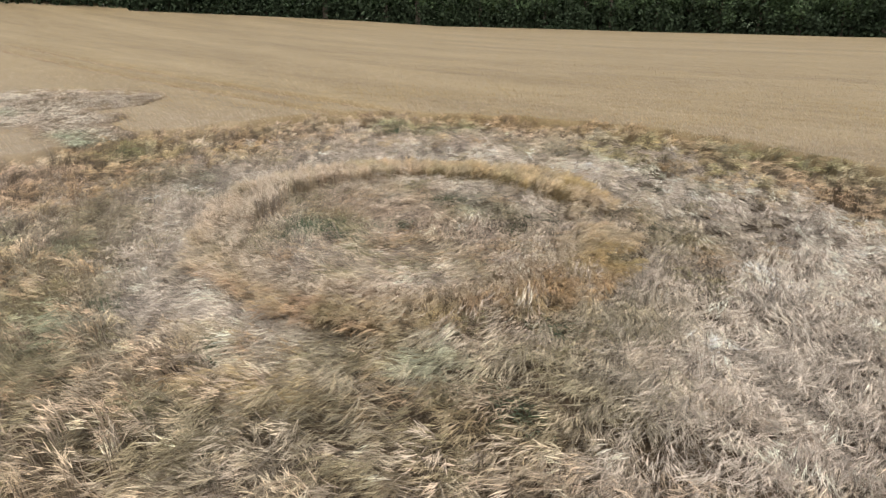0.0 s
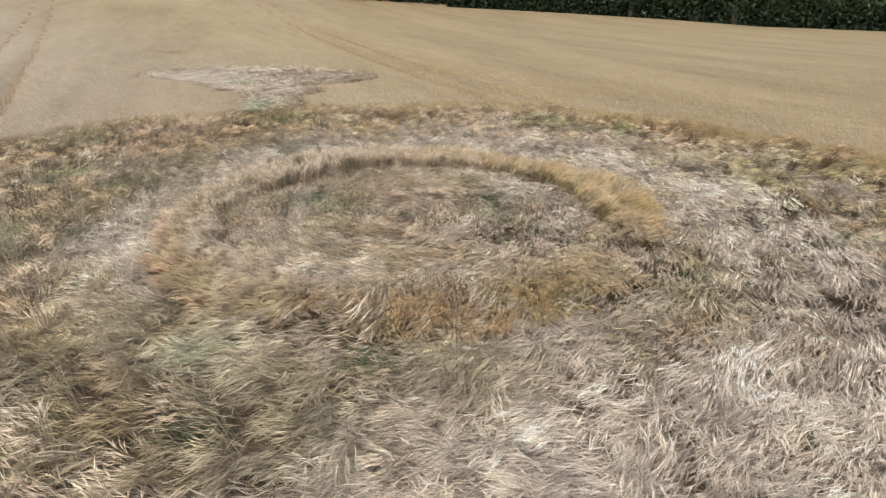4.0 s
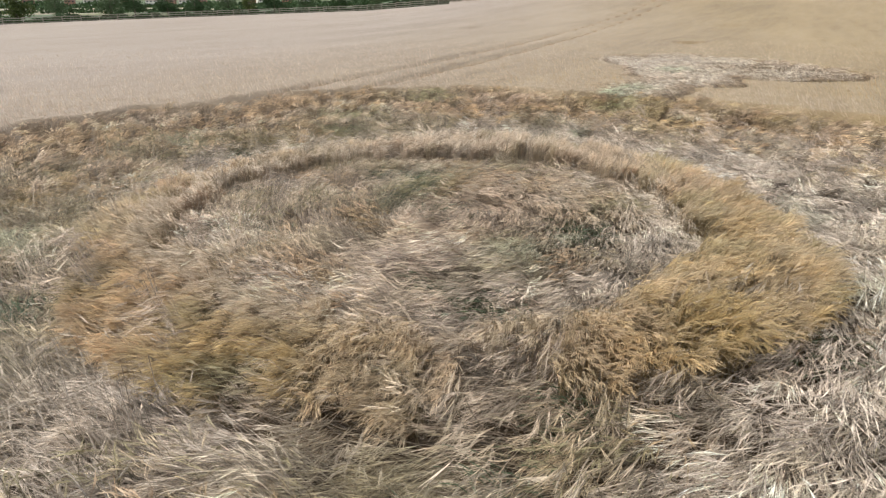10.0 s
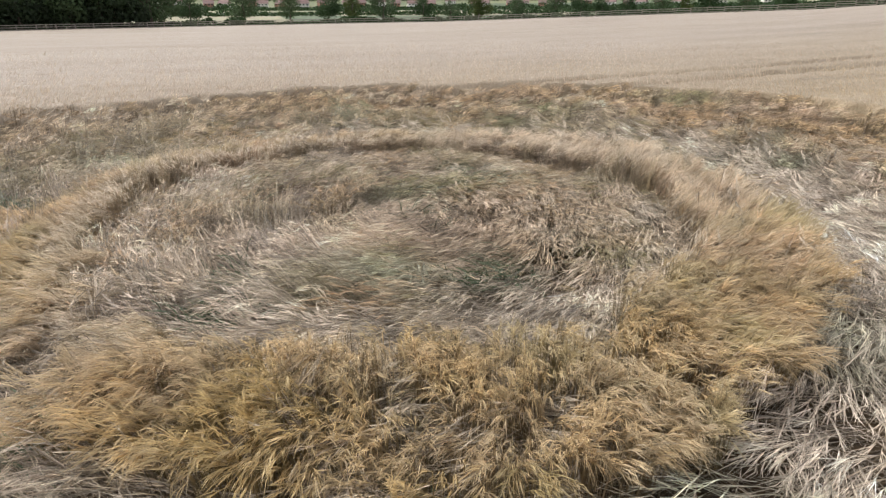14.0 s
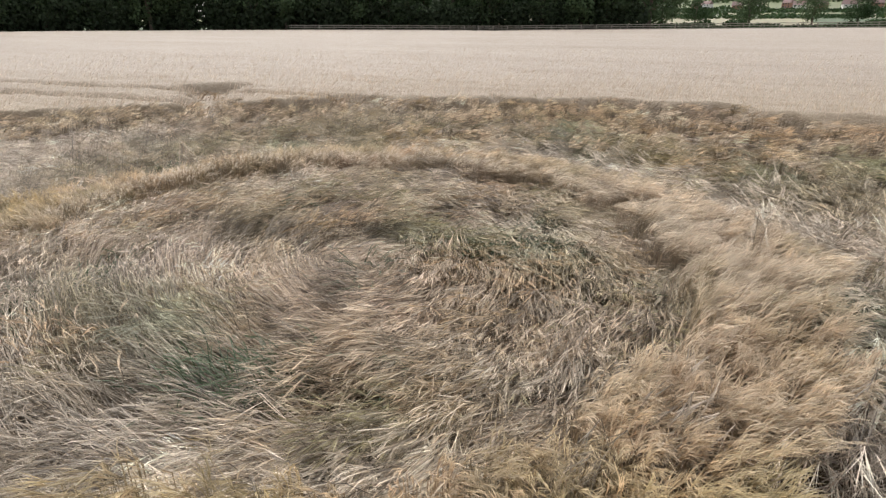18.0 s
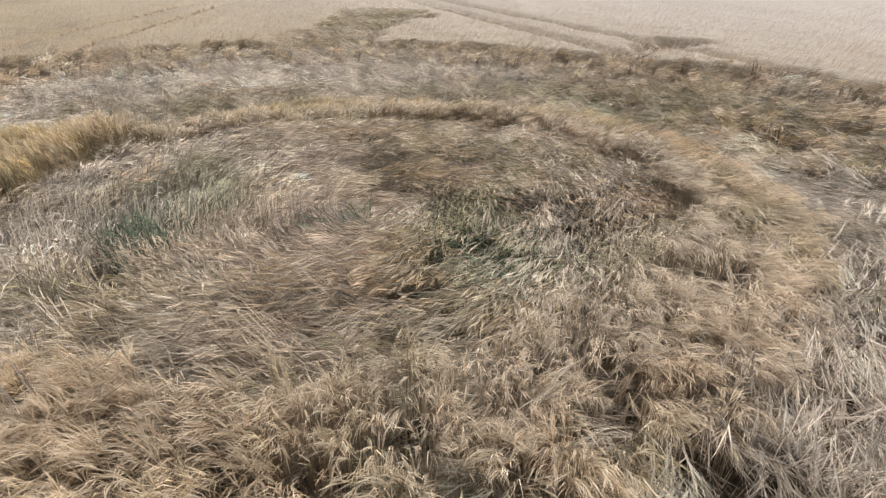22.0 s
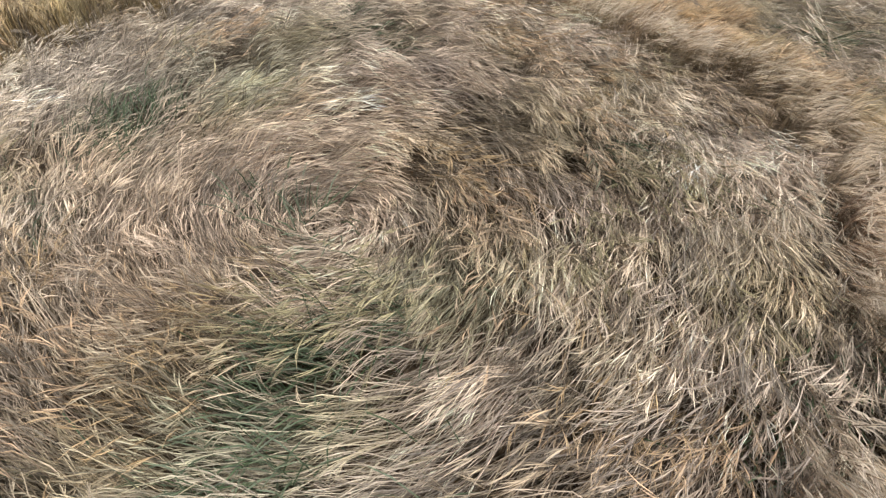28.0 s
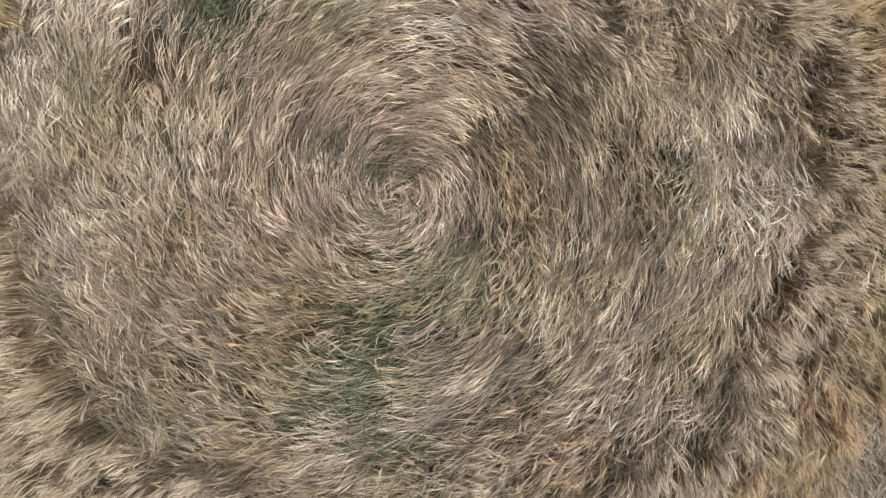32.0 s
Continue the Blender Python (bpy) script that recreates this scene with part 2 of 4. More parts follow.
def field_material():
    """The closed top of ripe standing barley: gold with paler awns, streaked by the wind."""
    m, nt, p = material("standing_barley_canopy")
    co = node(nt, "ShaderNodeTexCoord")
    turn = node(nt, "ShaderNodeMapping", Rotation=(0, 0, radians(-141)))
    mp = node(nt, "ShaderNodeMapping", Scale=(0.16, 1.0, 1.0))
    nt.links.new(co.outputs["Object"], turn.inputs["Vector"])
    nt.links.new(turn.outputs[0], mp.inputs["Vector"])
    wide = node(nt, "ShaderNodeTexNoise", Scale=0.22, Detail=4.0, Roughness=0.55)
    mid = node(nt, "ShaderNodeTexNoise", Scale=1.4, Detail=5.0, Roughness=0.65)
    fine = node(nt, "ShaderNodeTexNoise", Scale=16.0, Detail=4.0, Roughness=0.75)
    nt.links.new(mp.outputs[0], wide.inputs["Vector"])
    nt.links.new(mp.outputs[0], mid.inputs["Vector"])
    nt.links.new(co.outputs["Object"], fine.inputs["Vector"])
    mix = node(nt, "ShaderNodeMix", Factor=0.45)
    nt.links.new(wide.outputs[0], mix.inputs["A"])
    nt.links.new(mid.outputs[0], mix.inputs["B"])
    mix2 = node(nt, "ShaderNodeMix", Factor=0.35)
    nt.links.new(mix.outputs["Result"], mix2.inputs["A"])
    nt.links.new(fine.outputs[0], mix2.inputs["B"])
    gold = ramp(nt, mix2.outputs["Result"], ((0.36, (0.118, 0.080, 0.034)), (0.45, (0.180, 0.126, 0.055)), (0.54, (0.235, 0.170, 0.082)), (0.66, (0.29, 0.22, 0.12))))
    pale = ramp(nt, mix2.outputs["Result"], ((0.36, (0.165, 0.127, 0.092)), (0.45, (0.226, 0.18, 0.137)), (0.54, (0.262, 0.213, 0.167)), (0.66, (0.30, 0.247, 0.197))))
    # paler towards the low side of the field, in place of the awns' sheen
    way = nt.nodes.new("ShaderNodeVectorMath")
    way.operation = "DOT_PRODUCT"
    way.inputs[1].default_value = (-0.35, -0.94, 0.0)
    nt.links.new(co.outputs["Object"], way.inputs[0])
    ripe = node(nt, "ShaderNodeMapRange", **{"From Min": -15.0, "From Max": 20.0})
    nt.links.new(way.outputs["Value"], ripe.inputs["Value"])
    tone = nt.nodes.new("ShaderNodeMix")
    tone.data_type = "RGBA"
    nt.links.new(ripe.outputs[0], tone.inputs["Factor"])
    nt.links.new(gold.outputs[0], tone.inputs["A"])
    nt.links.new(pale.outputs[0], tone.inputs["B"])
    nt.links.new(tone.outputs["Result"], p.inputs["Base Color"])
    p.inputs["Roughness"].default_value = 0.65
    p.inputs["Specular IOR Level"].default_value = 0.2
    p.inputs["Sheen Weight"].default_value = 0.1
    p.inputs["Sheen Roughness"].default_value = 0.4
    b1 = node(nt, "ShaderNodeBump", Strength=0.7, Distance=0.06)
    nt.links.new(fine.outputs[0], b1.inputs["Height"])
    b2 = node(nt, "ShaderNodeBump", Strength=0.35, Distance=0.3)
    nt.links.new(mid.outputs[0], b2.inputs["Height"])
    nt.links.new(b1.outputs[0], b2.inputs["Normal"])
    nt.links.new(b2.outputs[0], p.inputs["Normal"])
    return m


FIELD = field_material()


def country_material():
    """Fields beyond the boundary: stubble, pasture and hedged plots."""
    m, nt, p = material("far_fields")
    co = node(nt, "ShaderNodeTexCoord")
    cell = node(nt, "ShaderNodeTexVoronoi", Scale=0.006)
    nt.links.new(co.outputs["Object"], cell.inputs["Vector"])
    r = ramp(nt, cell.outputs["Color"], ((0.2, (0.05, 0.075, 0.03)), (0.5, (0.08, 0.1, 0.04)), (0.66, (0.13, 0.14, 0.06)), (0.85, (0.24, 0.21, 0.14))))
    n = node(nt, "ShaderNodeTexNoise", Scale=0.4, Detail=5.0)
    nt.links.new(co.outputs["Object"], n.inputs["Vector"])
    mix = nt.nodes.new("ShaderNodeMix")
    mix.data_type, mix.blend_type = "RGBA", "OVERLAY"
    mix.inputs["Factor"].default_value = 0.5
    nt.links.new(r.outputs[0], mix.inputs["A"])
    nt.links.new(n.outputs["Color"], mix.inputs["B"])
    nt.links.new(mix.outputs["Result"], p.inputs["Base Color"])
    p.inputs["Roughness"].default_value = 0.9
    return m


COUNTRY = country_material()


# ---------------------------------------------------------------- mesh helpers
def mesh_from(name, verts, polys_flat, totals, mat, colours=None):
    me = bpy.data.meshes.new(name)
    n, loops = len(verts), len(polys_flat)
    me.vertices.add(n)
    me.vertices.foreach_set("co", np.ascontiguousarray(verts, np.float32).ravel())
    me.loops.add(loops)
    me.loops.foreach_set("vertex_index", np.ascontiguousarray(polys_flat, np.int32))
    me.polygons.add(len(totals))
    starts = np.concatenate(([0], np.cumsum(totals)[:-1])).astype(np.int32)
    me.polygons.foreach_set("loop_start", starts)
    me.polygons.foreach_set("loop_total", np.asarray(totals, np.int32))
    if colours is not None:
        a = me.attributes.new("pigment", "FLOAT_COLOR", "POINT")
        rgba = np.ones((n, 4), np.float32)
        rgba[:, :3] = colours
        a.data.foreach_set("color", rgba.ravel())
    me.update(calc_edges=True)
    me.materials.append(mat)
    return me


def part(name, me, parent=None, label=""):
    ob = new(name, me)
    ob.parent = parent
    return tagged(ob, label) if label else ob


def sheet(name, x, y, z, mat, smooth=True, keep=None):
    """A grid of places (rows, columns) as one surface."""
    rows, cols = x.shape
    idx = np.arange(rows * cols).reshape(rows, cols)
    q = np.stack((idx[:-1, :-1], idx[1:, :-1], idx[1:, 1:], idx[:-1, 1:]), -1).reshape(-1, 4)
    if keep is not None:
        q = q[keep.reshape(-1)[q].all(1)]
    me = mesh_from(name, np.stack((x, y, z), -1).reshape(-1, 3), q.ravel(), np.full(len(q), 4), mat)
    if smooth:
        me.polygons.foreach_set("use_smooth", np.ones(len(q), bool))
    return me


def unit(v):
    return v / np.maximum(np.linalg.norm(v, axis=-1, keepdims=True), 1e-9)


RNG = np.random.default_rng(7)


def plants(name, line, width, colour, mat, awns=3, awn_len=0.16, awn_wide=0.005, awn_fan=0.08, sag=0.3, curl=0.3, head=False, stem=0.45, glow=1.22, curved=True, brush=None):
    """Stalks along their centre lines (n, k, 3), each with a brush of curved awns at its tip, as one mesh."""
    n, k, _ = line.shape
    along = unit(line[:, 1:] - line[:, :-1])
    along = np.concatenate((along, along[:, -1:]), 1)
    up = np.zeros((n, 1, 3))
    up[..., 2] = 1.0
    flat = unit(np.cross(along, up + 1e-4 * RNG.normal(size=(n, 1, 3))))
    other = np.cross(flat, along)
    spin = RNG.uniform(-1.0, 1.0, (n, 1, 1))
    side = flat * np.cos(spin) + other * np.sin(spin)
    taper = np.interp(np.linspace(0, 1, k), (0, 0.6, 0.85, 1), (0.8, 1.0, 1.5, 0.7) if head else (0.8, 1.0, 0.9, 0.6))
    half = 0.5 * width[:, None, None] * taper[None, :, None] * side
    v1 = np.stack((line - half, line + half), 2).reshape(n, 2 * k, 3)
    i = np.arange(k - 1)
    quad = np.stack((2 * i, 2 * i + 1, 2 * i + 3, 2 * i + 2), -1).ravel()
    f1 = (np.arange(n)[:, None] * (2 * k) + quad).ravel()
    # stems are browner than the ears, and darkened below to stand in for shade
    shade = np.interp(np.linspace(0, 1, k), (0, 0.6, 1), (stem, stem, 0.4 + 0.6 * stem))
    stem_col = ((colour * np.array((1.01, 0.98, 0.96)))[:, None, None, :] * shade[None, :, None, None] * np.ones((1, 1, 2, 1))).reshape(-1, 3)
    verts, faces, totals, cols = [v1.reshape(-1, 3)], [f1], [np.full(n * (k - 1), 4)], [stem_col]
    base = n * 2 * k
    if awns:
        d = along[:, -1]
        swing = curl * RNG.normal(size=(n, 3))
        swing[:, 2] -= sag
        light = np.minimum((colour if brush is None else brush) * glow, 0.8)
        for a in range(awns):
            f = RNG.uniform(0.15, 0.85, (n, 1))
            root = line[:, -2] * (1 - f) + line[:, -1] * f
            spread = unit(d + awn_fan * RNG.normal(size=(n, 3)))
            length = awn_len * RNG.uniform(0.7, 1.25, (n, 1))
            w = awn_wide * unit(np.cross(spread, RNG.normal(size=(n, 3))))
            if not curved:
                tip = root + unit(spread + 0.5 * swing) * length
                v = np.stack((root - w * 0.5, root + w * 0.5, tip), 1)
                verts.append(v.reshape(-1, 3))
                faces.append(base + np.arange(n * 3))
                totals.append(np.full(n, 3))
                cols.append(np.repeat(light, 3, 0))
                base += n * 3
                continue
            mid = root + unit(spread + 0.25 * swing) * length * RNG.uniform(0.35, 0.55, (n, 1))
            tip = mid + unit(spread + swing) * length * 0.5
            v = np.stack((root, mid + w * 0.5, tip, mid - w * 0.5), 1)
            verts.append(v.reshape(-1, 3))
            faces.append(base + np.arange(n * 4))
            totals.append(np.full(n, 4))
            cols.append(np.repeat(light, 4, 0))
            base += n * 4
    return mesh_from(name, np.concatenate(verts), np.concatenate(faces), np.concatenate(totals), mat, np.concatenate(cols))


# ---------------------------------------------------------------- pigments
PALE = np.array((0.61, 0.497, 0.40))
GREY = np.array((0.53, 0.44, 0.36))
WHITE = np.array((0.65, 0.565, 0.47))
GOLD = np.array((0.48, 0.355, 0.15))
TAN = np.array((0.44, 0.35, 0.245))
BROWN = np.array((0.26, 0.165, 0.085))
OLIVE = np.array((0.265, 0.23, 0.105))
GREEN = np.array((0.085, 0.145, 0.06))
TEAL = np.array((0.24, 0.29, 0.19))
RUST = np.array((0.425, 0.265, 0.145))
ROSE = np.array((0.53, 0.40, 0.30))
BEIGE = np.array((0.59, 0.49, 0.375))
HOLLOW_SHADE = np.array((0.20, 0.14, 0.075))

# where the straw has bleached, reddened, stayed green or sunk away
WHITE_SPOTS = ((1.94, 0.64), (1.76, 1.23), (0.75, 1.89), (0.36, 2.36), (-0.2, 2.47), (-0.93, 1.87), (-1.22, 2.51), (-1.65, 1.81), (-1.53, 1.28), (-2.5, -0.78),
               (-2.21, -1.3), (-2.69, -1.78), (-1.76, -2.82), (0.77, -3.03), (1.27, -3.1), (0.98, -0.16), (-2.3, -2.4), (2.6, -1.4))
BELT_WHITE = ((2.05, 3.86), (1.02, 4.27), (-0.88, -5.48), (-3.67, -3.99), (6.31, -3.6), (7.9, -1.1), (4.8, -5.4), (6.0, 1.2), (4.2, 4.0), (1.5, 5.4), (-1.5, 6.2), (2.6, -6.8),
              (-5.4, 1.6), (-4.9, -1.2), (5.6, -3.0), (4.9, 2.6), (8.3, -3.2), (-2.2, 4.6), (-3.7, 3.5), (-4.8, 2.6), (-0.4, 5.0), (-3.0, 5.2), (-4.7, -2.6))
RUST_SPOTS = ((0.93, -0.2), (0.36, 0.35), (0.2, 0.92), (-0.59, 1.35), (-1.75, 2.46), (-2.03, 1.39), (-1.26, 0.5), (-2.74, 1.36), (-1.64, 0.18), (-2.45, -0.06), (-1.67, -0.81))
ROSE_SPOTS = ((-0.45, 0.52), (-3.22, 2.0), (-2.32, 0.99), (-2.56, 0.79), (-3.25, -0.23), (-3.43, -0.6), (-5.25, -2.12), (-1.0, 0.85), (0.1, -0.4))
OLIVE_SPOTS = ((1.54, 0.4), (1.57, 0.73), (0.86, 3.02), (-0.96, 2.01), (-3.38, 1.07), (-2.6, 0.06), (-2.06, -1.09), (-2.95, -1.55), (-1.1, -1.45), (0.36, -2.59), (0.62, -2.01),
               (1.18, -2.44), (1.87, -1.43))
BELT_OLIVE = ((1.4, -6.5), (-0.7, -6.6), (0.4, -6.9), (2.2, -6.0), (-0.63, -5.34), (1.26, -6.26), (3.04, -3.99), (-5.44, -3.8), (-4.62, -5.94), (-0.2, -7.3), (-7.0, -1.0), (-7.2, 2.5), (4.9, -0.9), (-2.2, -6.9), (-6.2, -2.6))
TEAL_SPOTS = ((4.91, 5.4), (4.52, 6.27), (3.6, 6.6), (0.79, 0.76), (2.23, 4.05), (-0.26, 4.25), (-4.2, 2.05), (-4.44, 1.3), (-2.19, -0.49), (-0.77, -1.37), (0.58, -5.51), (-4.47, -5.09),
              (5.9, 4.2), (6.8, 2.6), (-6.2, 3.0), (-6.6, -2.4))
GOLD_SPOTS = ((4.53, 0.39), (-5.4, -3.62), (-2.67, -5.63), (-1.95, -5.95), (-1.39, -6.24), (0.03, -5.22))
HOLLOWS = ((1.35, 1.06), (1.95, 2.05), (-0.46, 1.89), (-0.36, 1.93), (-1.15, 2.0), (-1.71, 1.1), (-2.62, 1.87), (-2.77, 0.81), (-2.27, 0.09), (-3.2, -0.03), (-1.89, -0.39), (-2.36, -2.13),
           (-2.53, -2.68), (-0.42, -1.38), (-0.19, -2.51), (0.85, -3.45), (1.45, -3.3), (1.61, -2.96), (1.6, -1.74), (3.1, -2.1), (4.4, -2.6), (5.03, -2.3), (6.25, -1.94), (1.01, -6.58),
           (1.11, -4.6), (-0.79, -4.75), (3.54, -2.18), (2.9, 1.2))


def blend(a, b, t):
    return a * (1 - t[:, None]) + b * t[:, None]


def spots(x, y, places, size):
    s = np.zeros(len(x))
    for px, py in places:
        s = np.maximum(s, np.exp(-(((x - px) ** 2 + (y - py) ** 2) / size ** 2)))
    return s


def arcs(x, y, wide, seed):
    """Noise drawn out along circles round the ring, as the stalks were swept."""
    r = np.hypot(x - RING[0], y - RING[1])
    a = np.arctan2(y - RING[1], x - RING[0])
    return 0.6 * smooth_noise(r + 0.25 * a, a * 1.6, wide, seed) + 0.4 * smooth_noise(r, a * 3.0, wide * 0.5, seed + 3)


def frayed(x, y, places, size, seed):
    """Spots with torn edges."""
    return np.clip(spots(x, y, places, size) * (0.35 + 1.3 * fractal(x, y, 0.35, seed)), 0, 1)


def laid_colour(x, y):
    dx, dy = x - RING[0], y - RING[1]
    r, deg = np.hypot(dx, dy), np.degrees(np.arctan2(dy, dx)) % 360
    c = blend(np.tile(PALE, (len(x), 1)), GREY, step01(0.35, 0.7, fractal(x, y, 1.7, 3)))
    c = blend(c, np.array((0.45, 0.37, 0.25)), 0.6 * step01(0.42, 0.68, arcs(x, y, 0.6, 5)))
    c = blend(c, TAN, 0.5 * step01(0.5, 0.72, fractal(x, y, 0.55, 8)))
    c = blend(c, OLIVE * 1.2, 0.35 * step01(0.56, 0.78, fractal(x, y, 0.8, 15)))
    c = blend(c, np.array((0.55, 0.43, 0.325)), 0.6 * spots(x, y, ((-0.68, -0.42),), 1.2))
    c = blend(c, np.array((0.35, 0.30, 0.23)), 0.8 * np.interp(r, (0.9, 2.0, 3.6, 4.2), (0, 1, 1, 0)) * np.interp(deg, (0, 40, 75, 150, 180), (0.2, 0.7, 1, 1, 0)))
    # clean white straw hugs the ring; olive straw, partly darkened for the lighting
    collar = np.interp(r, (4.2, 4.6, 5.4, 6.4), (0.0, 1.0, 0.8, 0.0)) * np.interp(deg, (0, 20, 60, 130, 200, 225, 250, 300, 330, 360), (0.8, 0.9, 1.0, 0.8, 1.0, 0.9, 0.6, 0.5, 0.5, 0.8))
    c = blend(c, WHITE * 1.12, 0.9 * collar * step01(0.3, 0.55, fractal(x, y, 1.0, 17)))
    wisps = np.interp(r, (1.9, 2.4, 3.1, 3.4), (0, 1, 1, 0)) * step01(0.48, 0.64, fractal(x, y, 0.7, 18) + 0.03)
    c = blend(c, WHITE, 0.35 * wisps)
    c = blend(c, WHITE, 0.7 * frayed(x, y, BELT_WHITE, 1.4, 44))
    open_side = np.interp(r, (5.2, 6.2), (0, 1)) * np.interp((deg + 90) % 360, (20, 40, 110, 140), (0, 1, 1, 0))
    c = blend(c, WHITE, 0.75 * open_side * step01(0.25, 0.5, fractal(x, y, 0.9, 20)))
    shady = np.interp(r, (5.9, 6.6), (0, 1)) * np.interp(deg, (185, 205, 250, 275), (0, 1, 1, 0))
    c = blend(c, np.array((0.28, 0.24, 0.15)), 0.85 * shady * step01(0.3, 0.55, fractal(x, y, 1.0, 19)))
    # view-dependent darkness of the south belt, put into the colour as brown
    c = blend(c, np.array((0.37, 0.275, 0.18)), 0.8 * np.interp(r, (5.4, 6.2), (0, 1)) * np.interp(deg, (235, 255, 282, 293), (0, 1, 1, 0)) * step01(0.25, 0.5, arcs(x, y, 0.7, 24)))
    c = blend(c, RUST, 0.6 * step01(0.3, 0.0, np.abs(r - 6.1)) * np.interp(deg, (232, 242, 275, 288), (0, 1, 1, 0)))
    c = blend(c, np.array((0.31, 0.265, 0.15)), 0.8 * frayed(x, y, BELT_OLIVE, 0.9, 45))
    # the small patches inside the ring
    c = blend(c, WHITE, 0.42 * frayed(x, y, WHITE_SPOTS, 0.36, 46))
    c = blend(c, RUST, 0.3 * frayed(x, y, RUST_SPOTS, 0.34, 47))
    c = blend(c, ROSE, 0.35 * frayed(x, y, ROSE_SPOTS, 0.34, 48))
    c = blend(c, np.array((0.33, 0.29, 0.16)), 0.6 * frayed(x, y, OLIVE_SPOTS, 0.34, 49))
    c = blend(c, GOLD, 0.5 * frayed(x, y, GOLD_SPOTS, 0.42, 50))
    c = blend(c, TEAL * 1.6, 0.5 * frayed(x, y, TEAL_SPOTS, 0.45, 53))
    # dark brown painted at the hollows stands in for the shade inside them
    c = blend(c, HOLLOW_SHADE, 0.8 * frayed(x, y, HOLLOWS, 0.27, 54))
    return c * ((0.45 + 1.1 * fractal(x, y, 0.32, 55)) * (0.72 + 0.56 * fractal(x, y, 1.0, 67)))[:, None]


RING_DEG = (0, 12, 25, 50, 75, 100, 120, 145, 165, 190, 210, 235, 260, 285, 310, 335, 347, 360)
RING_GOLD = (0.15, 0.8, 1.0, 1.0, 0.8, 0.6, 0.5, 0.25, 0.1, 0.15, 0.25, 0.45, 0.55, 0.65, 0.85, 0.95, 0.75, 0.15)
RING_RUST = (0.4, 0.3, 0.1, 0.1, 0.2, 0.4, 0.5, 0.45, 0.3, 0.5, 0.85, 1.0, 0.9, 0.5, 0.35, 0.4, 0.45, 0.4)
RING_PALE = (0.7, 0.1, 0.0, 0.0, 0.1, 0.2, 0.3, 0.6, 0.8, 0.7, 0.4, 0.15, 0.0, 0.1, 0.0, 0.0, 0.1, 0.7)


def ring_colour(x, y):
    deg = np.degrees(np.arctan2(y - RING[1], x - RING[0])) % 360
    gold = np.interp(deg, RING_DEG, RING_GOLD)
    c = blend(np.tile(np.array((0.49, 0.395, 0.265)), (len(x), 1)), GOLD, gold * (0.4 + 0.6 * step01(0.34, 0.56, fractal(x, y, 0.7, 21))))
    c = blend(c, np.array((0.50, 0.31, 0.165)), np.interp(deg, RING_DEG, RING_RUST) * step01(0.36, 0.62, fractal(x, y, 0.9, 22)))
    c = blend(c, BEIGE * 1.05, np.interp(deg, RING_DEG, RING_PALE) * step01(0.3, 0.55, fractal(x, y, 0.6, 56)))
    c = blend(c, OLIVE * 1.2, np.interp(deg, (0, 12, 80, 150, 165, 193, 203, 360), (0.6, 0.5, 0.6, 0.6, 0.9, 0.95, 0.5, 0.5)) * step01(0.53, 0.72, fractal(x, y, 0.5, 23)))
    return c * (0.62 + 0.86 * fractal(x, y, 0.3, 57))[:, None]


def band_colour(x, y):
    c = blend(np.tile(BEIGE * 1.05, (len(x), 1)), np.array((0.46, 0.335, 0.185)), 0.85 * step01(0.35, 0.6, arcs(x, y, 1.0, 25)))
    c = blend(c, OLIVE * 1.3, 0.4 * step01(0.5, 0.7, fractal(x, y, 1.0, 26)))
    c = blend(c, RUST * 1.1, 0.4 * step01(0.45, 0.65, fractal(x, y, 0.8, 99)))
    deg = np.degrees(np.arctan2(y - RING[1], x - RING[0])) % 360
    c = blend(c, BROWN, np.interp(deg, (0, 40, 200, 240, 360), (0.3, 0.45, 0.4, 0.3, 0.3)) * step01(0.5, 0.68, arcs(x, y, 0.7, 27)))
    c = blend(c, BEIGE, np.interp(deg, (0, 40, 220, 250, 360), (0.35, 0.0, 0.0, 0.35, 0.35)))
    c = blend(c, np.array((0.27, 0.28, 0.14)), 0.45 * np.interp(deg, (5, 20, 50, 70), (0, 1, 1, 0)) * step01(0.4, 0.6, fractal(x, y, 1.3, 98)))
    c = blend(c, ROSE, 0.35 * spots(x, y, ((-10.4, 2.3), (-11.0, -4.4), (-9.6, 0.2), (-11.0, 4.0)), 1.3))
    c = blend(c, np.array((0.20, 0.23, 0.10)), 0.7 * frayed(x, y, ((-1.46, 9.79), (-0.3, 9.1), (0.8, 9.6), (8.4, -9.5), (10.8, 4.8), (9.8, 6.0), (-11.8, 0.4), (-8.4, -2.0), (-9.2, 5.6)), 0.9, 58))
    rim = step01(-0.9, -0.2, np.hypot(x - RING[0], y - RING[1]) - edge_r(x, y))
    return blend(c, BROWN * 0.9, 0.4 * rim) * (0.76 + 0.66 * fractal(x, y, 0.42, 59))[:, None]


def field_colour(x, y):
    c = blend(np.tile(BEIGE, (len(x), 1)), GOLD * 1.05, 0.8 * step01(0.35, 0.7, fractal(x, y, 3.5, 28)))
    # same paling by place as the canopy, standing in for sheen
    c = blend(c, PALE * 1.05, 0.95 * np.clip((-0.35 * x - 0.94 * y + 15) / 35, 0, 1))
    return blend(c, TAN, 0.12 * step01(0.5, 0.8, fractal(x, y, 1.2, 29)))


